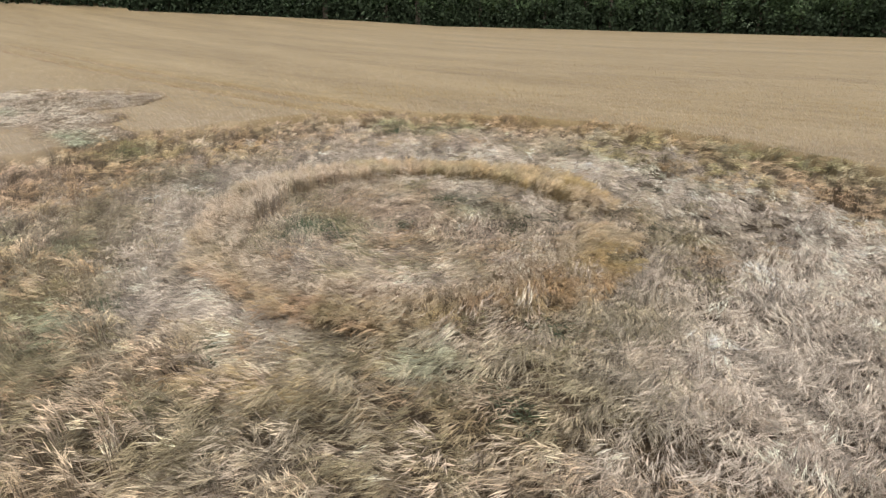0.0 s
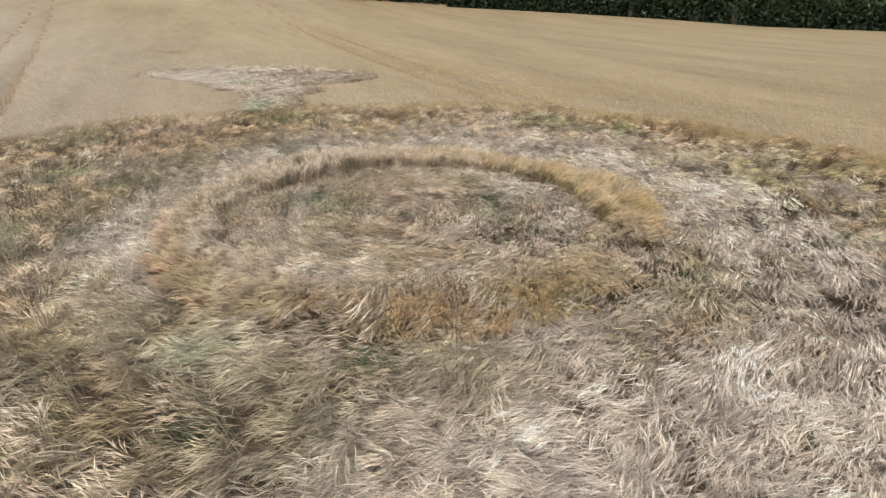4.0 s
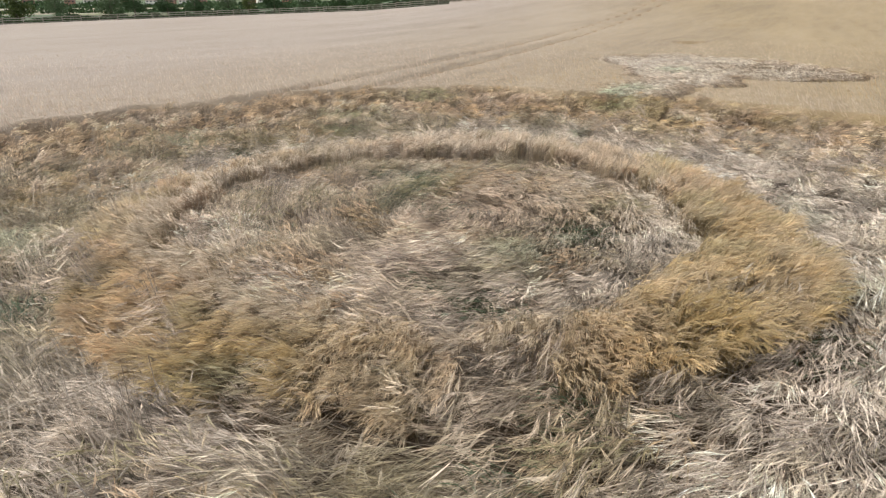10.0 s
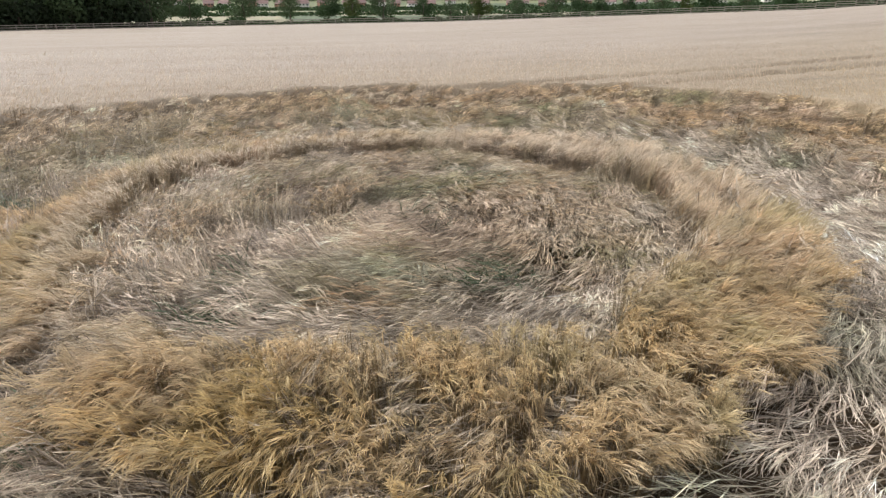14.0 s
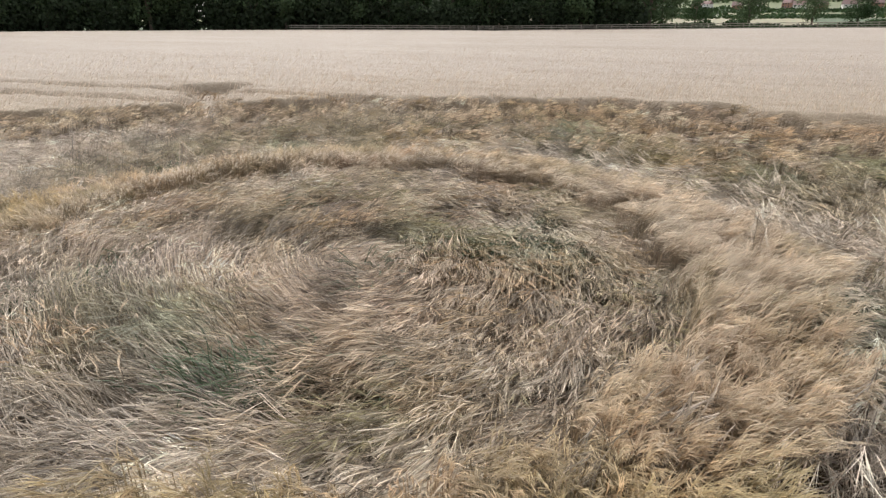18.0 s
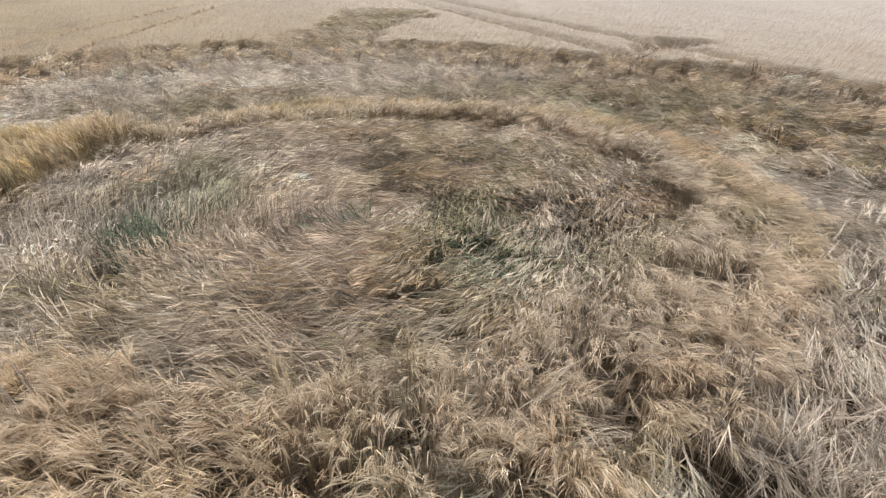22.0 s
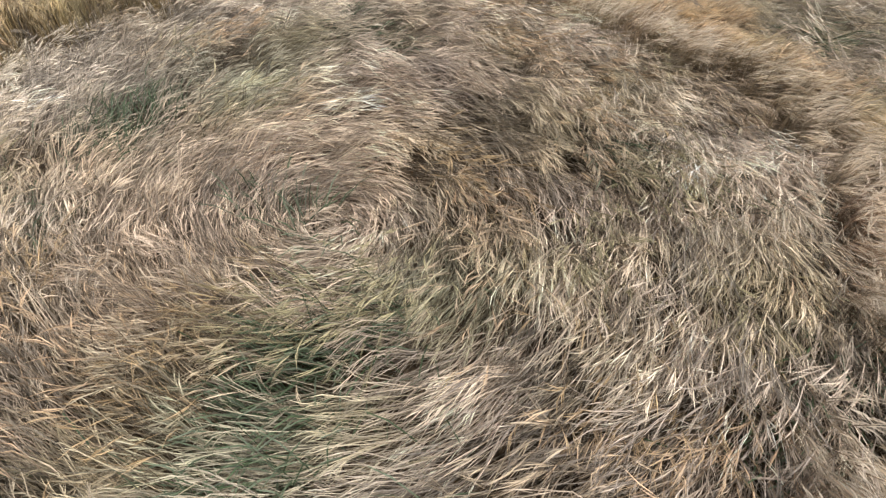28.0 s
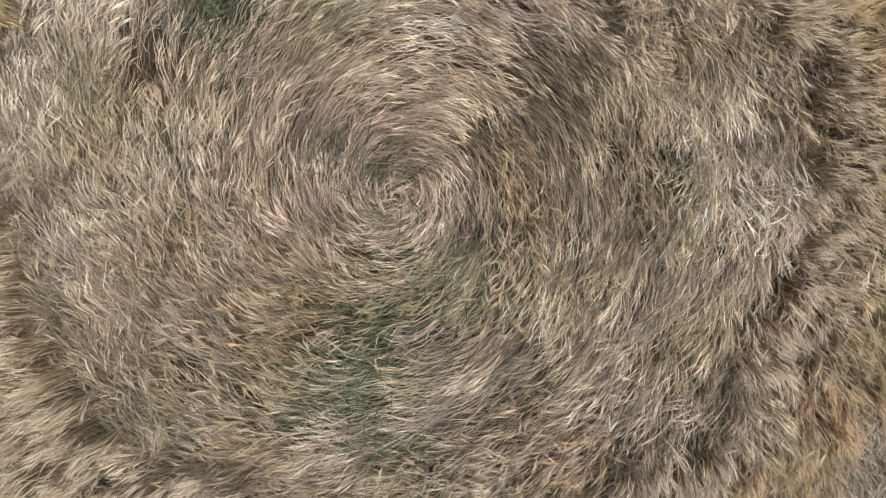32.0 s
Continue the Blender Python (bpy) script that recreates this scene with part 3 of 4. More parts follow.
# ---------------------------------------------------------------- ground and canopy
rr = np.concatenate((np.linspace(0, 14, 57), np.geomspace(14.4, 230, 70), np.geomspace(245, 4500, 26)))
aa = np.linspace(0, 2 * math.pi, 193)
gr, ga = np.meshgrid(rr, aa, indexing="ij")
gx, gy = gr * np.cos(ga), gr * np.sin(ga)
ground = new("ground", sheet("ground", gx, gy, soil_z(gx, gy) + 0.06 * (fractal(gx, gy, 0.8, 61) - 0.5), SOIL_MAT))
ground.data.materials.append(COUNTRY)
pr = np.hypot(gx, gy)[:-1, :-1]
ground.data.polygons.foreach_set("material_index", (pr > 112).astype(np.int32).ravel())
tagged(ground, "brown soil and trodden straw under the barley", "ground", kind="structure")

# the standing crop as a closed canopy, sunk where it is laid
cr = np.concatenate((np.arange(9.6, 16, 0.08), np.geomspace(16, 40, 120), np.geomspace(40.6, 250, 110)))
ca = np.linspace(0, 2 * math.pi, 541)
kr, ka = np.meshgrid(cr, ca, indexing="ij")
kx, ky = kr * np.cos(ka), kr * np.sin(ka)
kyaw = np.degrees(np.arctan2(-kx, ky)) % 360
stand = standing(kx, ky)
lump = 0.11 * (fractal(kx, ky, 0.9, 62) - 0.5) + 0.10 * (fractal(kx, ky, 0.28, 63) - 0.5)
calm = np.interp(kr, (14, 30, 60), (1.0, 0.6, 0.35))
inside = step01(-0.2, 0.2, np.hypot(kx - RING[0], ky - RING[1]) - edge_r(kx, ky))
shallow = (1 - step01(-0.1, 0.3, patch_gap(kx, ky))) * (kx < -11.5)
kz = crop_z(kx, ky) - 0.12 + lump * calm - 0.36 * (1 - stand) - 0.2 * (1 - inside) + 0.17 * shallow
limit = np.interp(kyaw, (0, 28, 38, 76, 84, 360), (108, 108, 240, 240, 108, 108))
canopy = new("standing_barley_field", sheet("standing_barley_field", kx, ky, kz, FIELD, keep=kr <= limit))
tagged(canopy, "ripe golden barley standing closed over the rolling field", "barley field", kind="stuff")


# ---------------------------------------------------------------- barley, plant by plant
WEED_SPOTS = ((-0.74, -0.42), (-0.6, -0.05), (2.45, -0.1), (2.1, 0.2), (0.5, 1.4), (0.1, 1.5), (-0.82, 1.66), (-2.96, 0.68), (-2.84, -0.24), (-2.53, -0.52), (-1.76, -0.64), (-1.62, -0.95),
              (-2.1, -0.5), (-3.51, -0.95), (-2.91, -1.32), (-2.19, -3.11), (-1.7, -3.5), (-0.16, -3.3), (0.29, -2.59), (1.64, -2.54), (1.89, -0.46), (2.17, -4.66), (3.41, 2.6), (4.1, 0.29),
              (3.13, 6.8), (4.2, 6.5), (6.05, 4.69), (-1.46, 9.79), (-4.82, -4.08), (-6.07, 2.35), (4.9, -0.4), (1.3, -6.6), (-2.4, -5.4), (5.6, 2.4), (-4.5, 1.4), (3.3, 6.7))


PITS = ((-0.42, 1.9), (-0.27, 1.93), (-0.58, 1.86), (3.55, -2.15), (3.42, -2.25), (-3.9, -0.85), (1.3, -6.6), (1.1, -6.75), (1.8, -6.2), (1.6, -6.1))


def clumps(count, inner, outer, each, sigma, centre=RING, keep=None):
    """Places of plants gathered in locks: x, y and the number of the lock."""
    r = np.sqrt(RNG.uniform(inner ** 2, outer ** 2, count))
    a = RNG.uniform(0, 2 * math.pi, count)
    cx, cy = centre[0] + r * np.cos(a), centre[1] + r * np.sin(a)
    ok = spots(cx, cy, PITS, 0.17) < 0.45
    cx, cy = cx[ok], cy[ok]
    if keep is not None:
        ok = keep(cx, cy)
        cx, cy = cx[ok], cy[ok]
    lock = np.repeat(np.arange(len(cx)), each)
    x = cx[lock] + RNG.normal(0, sigma, len(lock))
    y = cy[lock] + RNG.normal(0, sigma, len(lock))
    return x, y, lock, len(cx)


def flow(x, y, out=0.12):
    """The way the laid stalks lie: round the eye of the swirl, then round the ring."""
    w = step01(1.6, 3.0, np.hypot(x - SWIRL[0], y - SWIRL[1]))
    mx, my = SWIRL[0] * (1 - w) + RING[0] * w, SWIRL[1] * (1 - w) + RING[1] * w
    dx, dy = x - mx, y - my
    return np.arctan2(-dx + out * dy, dy + out * dx)


def mound(x, y):
    """How high the laid straw is heaped over the soil: swept waves, sunk at the hollows and calm at the eye."""
    wave = 0.12 * step01(0.3, 0.75, arcs(x, y, 0.75, 64)) + 0.09 * step01(0.4, 0.7, fractal(x, y, 0.42, 65))
    calm = 0.35 + 0.65 * step01(0.9, 1.9, np.hypot(x - SWIRL[0], y - SWIRL[1]))
    return np.maximum(0.05 + wave * calm - 0.2 * spots(x, y, HOLLOWS, 0.26), 0.02)


def lay(x, y, lock, locks, length, lift, wild, out=0.12, gather=0.45, sway=1.2):
    """Centre lines of stalks that lie down along the flow in overlapping locks, each lock drawn together at its tip."""
    n = len(x)
    count = np.bincount(lock, minlength=locks)
    mx, my = np.bincount(lock, x, locks) / count, np.bincount(lock, y, locks) / count
    calm = step01(1.5, 3.8, np.hypot(x - SWIRL[0], y - SWIRL[1]))
    turn = (RNG.normal(0, wild, locks)[lock] + sway * (fractal(x, y, 1.1, 71) - 0.5)) * (0.2 + 0.8 * calm) + RNG.normal(0, 0.2, n)
    lock_up = np.clip(RNG.gamma(1.5, 0.65, locks), 0, 3)
    mat = mound(x, y) + 0.05 * RNG.random(n)
    ground_z = soil_z(x, y)
    lens = length * (RNG.uniform(0.75, 1.2, locks)[lock] + RNG.normal(0, 0.08, n))
    pts = [np.stack((x, y, ground_z + mat * 0.35), -1)]
    ox, oy = x - mx[lock], y - my[lock]
    px, py = mx[lock].copy(), my[lock].copy()
    bend = (RNG.normal(0, 0.2, locks)[lock] + RNG.normal(0, 0.06, n)) * (0.35 + 0.65 * calm)
    hump = lift * lock_up[lock] * (1 + 0.25 * RNG.normal(size=n)) * (0.45 + 1.1 * smooth_noise(x, y, 0.45, 66))
    for k, (s, h) in enumerate(((0.36, 0.8), (0.36, 1.1), (0.28, 0.9))):
        ang = flow(px, py, out) + turn + bend * k
        px, py = px + s * lens * np.cos(ang), py + s * lens * np.sin(ang)
        keep = 1 - gather * (k + 1) / 3
        pts.append(np.stack((px + ox * keep, py + oy * keep, ground_z + mat * (0.7 + 0.15 * k) + hump * h + RNG.normal(0, 0.01, n)), -1))
    return np.stack(pts, 1)


def stand_up(x, y, lock, locks, height, lean, nod, bias, base=None, scatter=0.22, tilt=0.12, ragged=0.06):
    """Centre lines of standing stalks that lean by locks and nod at the head."""
    n = len(x)
    way = bias + RNG.normal(0, 0.4, locks)[lock] + RNG.normal(0, scatter, n)
    h = height * (RNG.uniform(0.66, 1.14, locks)[lock] + RNG.normal(0, ragged, n)) * (0.72 + 0.56 * fractal(x, y, 0.9, 73))
    slope = np.abs(RNG.normal(lean, tilt, locks)[lock] + RNG.normal(0, 0.07, n))
    ground_z = soil_z(x, y) if base is None else base
    d = np.stack((np.cos(way), np.sin(way)), -1)
    q = np.stack((x, y), -1)
    rows = []
    for s, out, z in ((0, 0, 0), (0.45, 0.35, 0.5), (0.8, 0.85, 0.88), (1.0, 1.0, 1.0)):
        reach = (out * slope * h)[:, None] * d
        if s == 1.0:
            reach = reach + (nod * h)[:, None] * d
        rows.append(np.column_stack((q + reach, ground_z + h * z * np.cos(slope * 0.8) - (0.25 * nod * h if s == 1.0 else 0))))
    return np.stack(rows, 1)


def toned(colour, lock, locks, low=0.62, high=1.18):
    """Each lock of stalks weathered a little differently."""
    return np.minimum(colour * RNG.uniform(low, high, locks)[lock][:, None], 0.8)


def stuff(name, me, label, category="barley"):
    return tagged(new(name, me), label, category, kind="stuff")


# thatch of fallen stems under everything, its brown darkened to stand in for shade
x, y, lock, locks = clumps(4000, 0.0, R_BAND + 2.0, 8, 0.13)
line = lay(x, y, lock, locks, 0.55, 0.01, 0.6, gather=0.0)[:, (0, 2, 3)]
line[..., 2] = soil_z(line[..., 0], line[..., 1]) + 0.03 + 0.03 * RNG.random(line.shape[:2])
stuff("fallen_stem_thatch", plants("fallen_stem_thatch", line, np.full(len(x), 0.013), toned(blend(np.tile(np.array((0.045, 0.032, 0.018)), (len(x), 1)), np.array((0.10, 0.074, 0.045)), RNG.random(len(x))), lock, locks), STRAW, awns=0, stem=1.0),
      "brown thatch of fallen barley stems on the soil, coloured dark for shade")

# the swirl inside the ring
def open_straw(a, b):
    """Laid straw is thin over the weeds and in small gaps."""
    return (fractal(a, b, 0.5, 89) < 0.8) & (spots(a, b, HOLLOWS, 0.2) < 0.35 + 0.5 * RNG.random(len(a))) & (spots(a, b, WEED_SPOTS[2:], 0.28) < 0.35 + 0.5 * RNG.random(len(a)))


x, y, lock, locks = clumps(3500, 0.0, R_IN + 0.45, 9, 0.04, keep=open_straw)
line = lay(x, y, lock, locks, 0.50, 0.075, 0.2, out=0.05, gather=0.35, sway=0.8)[:, (0, 2, 3)]
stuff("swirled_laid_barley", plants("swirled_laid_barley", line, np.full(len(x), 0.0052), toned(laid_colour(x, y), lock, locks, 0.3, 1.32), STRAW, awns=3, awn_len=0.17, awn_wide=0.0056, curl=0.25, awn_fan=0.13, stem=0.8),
      "pale dry barley laid flat in a clockwise swirl")
# loose straw crossing the eye
x, y, lock, locks = clumps(34, 0.0, 0.34, 7, 0.05, centre=SWIRL)
line = lay(x, y, lock, locks, 0.36, 0.03, 0.9, out=-0.6, gather=0.1)[:, (0, 2, 3)]
stuff("straw_at_the_eye", plants("straw_at_the_eye", line, np.full(len(x), 0.0045), toned(laid_colour(x, y), lock, locks, 0.6, 1.1), STRAW, awns=4, awn_len=0.17, awn_wide=0.0058, awn_fan=0.08),
      "loose pale straw crossing the eye of the swirl")
# locks that have half risen again
x, y, lock, locks = clumps(1000, 1.2, R_IN + 0.15, 12, 0.045, keep=lambda a, b: fractal(a, b, 1.0, 81) + 0.12 * np.hypot(a - RING[0], b - RING[1]) > 0.72)
line = stand_up(x, y, lock, locks, 0.42, 0.7, 0.28, flow(x, y, 0.3))[:, (0, 2, 3)]
stuff("half_risen_barley", plants("half_risen_barley", line, np.full(len(x), 0.0045), toned(laid_colour(x, y), lock, locks), STRAW, awns=4, awn_len=0.18, awn_wide=0.006, awn_fan=0.09),
      "tufts of half-risen dry barley between the laid stalks")
x, y, lock, locks = clumps(2600, R_OUT + 0.5, R_BAND + 0.3, 11, 0.055, keep=lambda a, b: fractal(a, b, 1.2, 85) > 0.5)
line = stand_up(x, y, lock, locks, 0.44, 0.75, 0.28, flow(x, y, 0.3))[:, (0, 2, 3)]
stuff("half_risen_barley", plants("half_risen_barley", line, np.full(len(x), 0.005), toned(blend(laid_colour(x, y), OLIVE * 1.05, 0.65 * step01(0.5, 0.66, fractal(x, y, 0.8, 95)) * (1 - step01(2.5, 4.5, 0.88 * x - 0.47 * y))), lock, locks), STRAW, awns=4, awn_len=0.2, awn_wide=0.0062, awn_fan=0.09),
      "tufts of half-risen barley in the flattened belt")
# darker tufts that were never pressed quite flat
TUFTS = ((-1.5, -0.5), (-1.1, -1.1), (-0.9, -1.6), (-0.95, -2.2), (-2.5, -2.2), (-2.9, -1.3), (-3.0, -2.0), (-1.4, -3.0), (-0.3, 2.35), (-1.0, 1.75), (-1.4, 1.8),
         (1.0, -2.2), (1.35, -2.5), (0.7, 0.3), (0.0, -2.9), (2.4, -1.6), (5.2, -1.7), (4.9, -3.2), (-2.2, -5.2), (-3.2, -5.0), (-1.2, -5.6), (2.4, -5.2), (1.2, -5.4), (4.6, 0.4), (3.5, 3.4),
         (-4.2, -5.2), (-5.0, -4.4), (-2.9, -6.6), (0.6, -6.4), (5.9, 0.6), (-3.9, 2.9), (-4.9, -2.0))
# more tufts beside the hollows, put there to darken them
TUFTS = TUFTS + tuple((px + 0.16, py + 0.1) for px, py in HOLLOWS if math.hypot(px + 0.42, py - 1.9) > 0.3)
tuft = np.repeat(np.arange(len(TUFTS)), 110)
spot = np.array(TUFTS)[tuft]
way = flow(spot[:, 0], spot[:, 1], 0.1)
run, across = RNG.normal(0, 0.34, len(tuft)), RNG.normal(0, 0.13, len(tuft))
x = spot[:, 0] + run * np.cos(way) - across * np.sin(way)
y = spot[:, 1] + run * np.sin(way) + across * np.cos(way)
lock = np.arange(len(x)) // 5
line = stand_up(x, y, lock, lock.max() + 1, 0.40, 0.38, 0.2, flow(x, y, 0.2), scatter=0.4)[:, (0, 2, 3)]
hue = blend(np.tile(TAN, (len(x), 1)), np.array((0.27, 0.235, 0.135)), step01(0.35, 0.6, smooth_noise(x, y, 0.5, 96)))
stuff("upright_barley_tufts", plants("upright_barley_tufts", line, np.full(len(x), 0.005), toned(blend(hue, RUST, 0.5 * step01(0.5, 0.7, smooth_noise(x, y, 0.9, 97))), lock, lock.max() + 1, 0.65, 1.2), STRAW, awns=4, awn_len=0.18, awn_wide=0.006, awn_fan=0.09, stem=0.35),
      "olive and brown barley tufts half upright in the laid straw")
# straw that slopes down from the foot of the ring onto the belt
def slope_side(a, b):
    deg = np.degrees(np.arctan2(b - RING[1], a - RING[0])) % 360
    return RNG.random(len(a)) < np.interp(deg, (0, 15, 60, 85, 100, 175, 190, 230, 260, 360), (0.6, 0.4, 0.4, 0.6, 0.5, 0.5, 0.9, 0.9, 0.5, 0.6))


x, y, lock, locks = clumps(1400, R_OUT, R_OUT + 1.0, 10, 0.055, keep=slope_side)
line = stand_up(x, y, lock, locks, 0.42, 1.25, 0.3, flow(x, y, 0.6))[:, (0, 2, 3)]
stuff("sloping_barley", plants("sloping_barley", line, np.full(len(x), 0.005), toned(laid_colour(x, y), lock, locks, 0.7, 1.1), STRAW, awns=4, awn_len=0.19, awn_wide=0.0056, awn_fan=0.09, stem=0.58, glow=1.12),
      "pale barley sloping from the foot of the standing ring")

# the standing ring
RING_IN = (3.1, 3.2, 3.15, 3.1, 3.25, 3.35, 3.45, 3.5, 3.45, 3.4, 3.55, 3.65, 3.55, 3.3, 2.95, 2.85, 2.95, 3.1)
RING_OUT = (4.0, 4.25, 4.35, 4.4, 4.35, 4.4, 4.45, 4.5, 4.55, 4.5, 4.5, 4.6, 4.6, 4.45, 4.25, 4.25, 4.15, 4.0)
RING_TALL = (0.34, 0.43, 0.46, 0.45, 0.41, 0.40, 0.43, 0.48, 0.50, 0.46, 0.42, 0.40, 0.39, 0.39, 0.37, 0.35, 0.34, 0.34)
RING_BACKLIGHT = (0.8, 0.5, 0.3, 0.2, 0.3, 0.4, 0.55, 0.85, 1.0, 1.0, 1.0, 1.0, 0.95, 0.9, 0.85, 0.65, 0.6, 0.8)
RING_SHEER = (0.0, 0.5, 0.8, 0.8, 0.7, 0.7, 0.9, 1.0, 0.9, 0.6, 0.4, 0.3, 0.3, 0.2, 0.2, 0.2, 0.0, 0.0)
RING_PITCH = (0.3, 0.6, 0.7, 0.7, 0.6, 0.75, 0.9, 0.9, 0.65, 0.25, 0.2, 0.35, 0.4, 0.3, 0.35, 0.4, 0.3, 0.3)
RING_TURN = (-0.55, -0.3, -0.2, -0.2, -0.35, -0.3, -0.15, -0.15, -0.3, -0.55, -0.55, -0.5, -0.5, -0.5, -0.4, -0.3, -0.4, -0.55)
RING_THIN = (0.5, 0.1, 0.0, 0.0, 0.0, 0.0, 0.0, 0.0, 0.05, 0.0, 0.0, 0.1, 0.1, 0.1, 0.1, 0.15, 0.3, 0.5)


def ring_where(a, b):
    return np.hypot(a - RING[0], b - RING[1]), np.degrees(np.arctan2(b - RING[1], a - RING[0])) % 360


def in_ring(a, b):
    """The ring is ragged: it thickens, thins and breaks from place to place."""
    r, deg = ring_where(a, b)
    rag = 0.5 * (fractal(a, b, 0.7, 86) - 0.5)
    inner = np.interp(deg, RING_DEG, RING_IN) + 1.1 * rag + 0.35 * (smooth_noise(a, b, 0.3, 94) - 0.5)
    outer = np.interp(deg, RING_DEG, RING_OUT) + rag + 0.3 * (smooth_noise(a, b, 0.25, 88) - 0.5)
    gap = (spots(a, b, ((3.5, -2.2), (-4.05, 0.95), (2.88, 2.15), (-3.6, -0.95), (-3.85, -0.9), (1.1, -4.4)), 0.22) > 0.4)
    thin = smooth_noise(a, b, 0.4, 93) < np.interp(deg, RING_DEG, RING_THIN)
    return (r > inner) & (r < outer) & ~gap & ~thin


def ring_plants(name, count, each, sigma, label, awns, stem):
    """Upright stalks in locks, each lock's ears hanging one way."""
    x, y, lock, locks = clumps(count, 2.7, 4.8, each, sigma, keep=in_ring)
    r, deg = ring_where(x, y)
    outward = np.radians(deg)
    n = len(x)
    way = (outward + np.interp(deg, RING_DEG, RING_TURN) + 1.2 * (fractal(x, y, 0.8, 92) - 0.5) + RNG.normal(0, 0.35, locks)[lock] + RNG.normal(0, 0.18, n))
    inner = np.interp(deg, RING_DEG, RING_IN)
    h = np.interp(deg, RING_DEG, RING_TALL) * (0.78 + 0.44 * fractal(x, y, 0.6, 73)) * (RNG.uniform(0.86, 1.12, locks)[lock] + RNG.normal(0, 0.07, n))
    sheer = np.interp(deg, RING_DEG, RING_SHEER)
    h = h * (np.interp(r - inner, (0.0, 0.5, 1.1), (1.05, 1.0, 0.66)) * (1 - sheer) + 1.02 * sheer)
    z0 = soil_z(x, y) + 0.02
    lean = (RNG.normal(0.10, 0.08, locks)[lock] + RNG.normal(0, 0.05, n)) * h * (np.interp(r - inner, (0, 0.6, 1.2), (0.3, 1.0, 2.0)) * (1 - sheer) + 0.5 * sheer)
    d = np.stack((np.cos(way), np.sin(way)), -1)
    pitch = np.interp(deg, RING_DEG, RING_PITCH) + RNG.normal(0, 0.25, locks)[lock] + RNG.normal(0, 0.15, n)
    neck = np.stack((x + d[:, 0] * lean, y + d[:, 1] * lean, z0 + h), -1)
    half = np.stack((x + d[:, 0] * lean * 0.25, y + d[:, 1] * lean * 0.25, z0 + h * 0.55), -1)
    ear = 0.105 * np.stack((np.cos(pitch) * d[:, 0], np.cos(pitch) * d[:, 1], np.sin(pitch)), -1)
    line = np.stack((np.stack((x, y, z0), -1), half, neck, neck + ear), 1)
    hue = toned(ring_colour(x, y), lock, locks, 0.62, 1.2)
    outside = np.interp(deg, (150, 200, 320, 350), (0.5, 0.25, 0.2, 0.5))
    # paler awns, most on the inner side: backlit sheen put into the colour
    backlight = np.interp(deg, RING_DEG, RING_BACKLIGHT) * ((outside + (0.9 - outside) * step01(0.5, 0.3, r - inner)) * (1 - 0.3 * sheer) + 0.2 * sheer)
    hue = blend(hue, toned(np.tile(PALE, (n, 1)), lock, locks, 0.7, 1.15), 0.35 * backlight)
    brush = blend(hue, toned(np.tile(np.array((0.60, 0.51, 0.40)), (n, 1)), lock, locks, 0.6, 1.18), np.clip(backlight + 0.5 * (fractal(x, y, 0.5, 60) - 0.5), 0, 1))
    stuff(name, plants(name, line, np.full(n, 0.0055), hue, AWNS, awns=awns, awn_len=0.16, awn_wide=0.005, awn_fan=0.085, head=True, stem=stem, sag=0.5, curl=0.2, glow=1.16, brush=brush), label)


ring_plants("standing_barley_ring", 6600, 8, 0.034, "ring of upright golden barley left standing round the swirl", 5, 0.55)
# laid straw that runs up against the inner wall
x, y, lock, locks = clumps(1500, 2.3, 3.9, 10, 0.05, keep=lambda a, b: (np.abs(ring_where(a, b)[0] - np.interp(ring_where(a, b)[1], RING_DEG, RING_IN) + 0.12) < 0.4) & (smooth_noise(a, b, 0.5, 78) > 0.3))
line = stand_up(x, y, lock, locks, 0.36, 0.85, 0.25, flow(x, y, 0.35))[:, (0, 2, 3)]
stuff("straw_against_the_ring", plants("straw_against_the_ring", line, np.full(len(x), 0.005), toned(laid_colour(x, y), lock, locks, 0.55, 1.15), STRAW, awns=4, awn_len=0.18, awn_wide=0.006, awn_fan=0.1, stem=0.42),
      "pale straw leaning against the inside of the standing ring")

def band_start(a, b):
    deg = np.degrees(np.arctan2(b - RING[1], a - RING[0])) % 360
    return R_BAND + np.interp(deg, (0, 15, 180, 200, 250, 275, 290, 310, 340, 360), (1.2, 0.0, 0.0, -1.7, -1.6, -0.3, 0.0, 2.2, 2.2, 1.2)) + 0.8 * (fractal(a, b, 1.5, 90) - 0.5)


def belt_out(a, b):
    """The belt's straw is swept outwards on the south side."""
    return 0.15 + 0.6 * np.interp(np.degrees(np.arctan2(b - RING[1], a - RING[0])) % 360, (200, 235, 300, 325), (0, 1, 1, 0))


# the wide laid belt round the ring
x, y, lock, locks = clumps(9400, R_IN + 0.2, R_BAND + 3.2, 12, 0.068, keep=lambda a, b: np.hypot(a - RING[0], b - RING[1]) < band_start(a, b) + 0.9)
line = lay(x, y, lock, locks, 0.50, 0.12, 0.34, out=belt_out(x, y), gather=0.45)[:, (0, 2, 3)]
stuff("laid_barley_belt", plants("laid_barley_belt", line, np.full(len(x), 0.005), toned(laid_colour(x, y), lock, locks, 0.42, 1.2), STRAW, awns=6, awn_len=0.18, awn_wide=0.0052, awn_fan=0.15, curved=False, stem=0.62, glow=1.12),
      "broad belt of flattened pale barley round the standing ring")

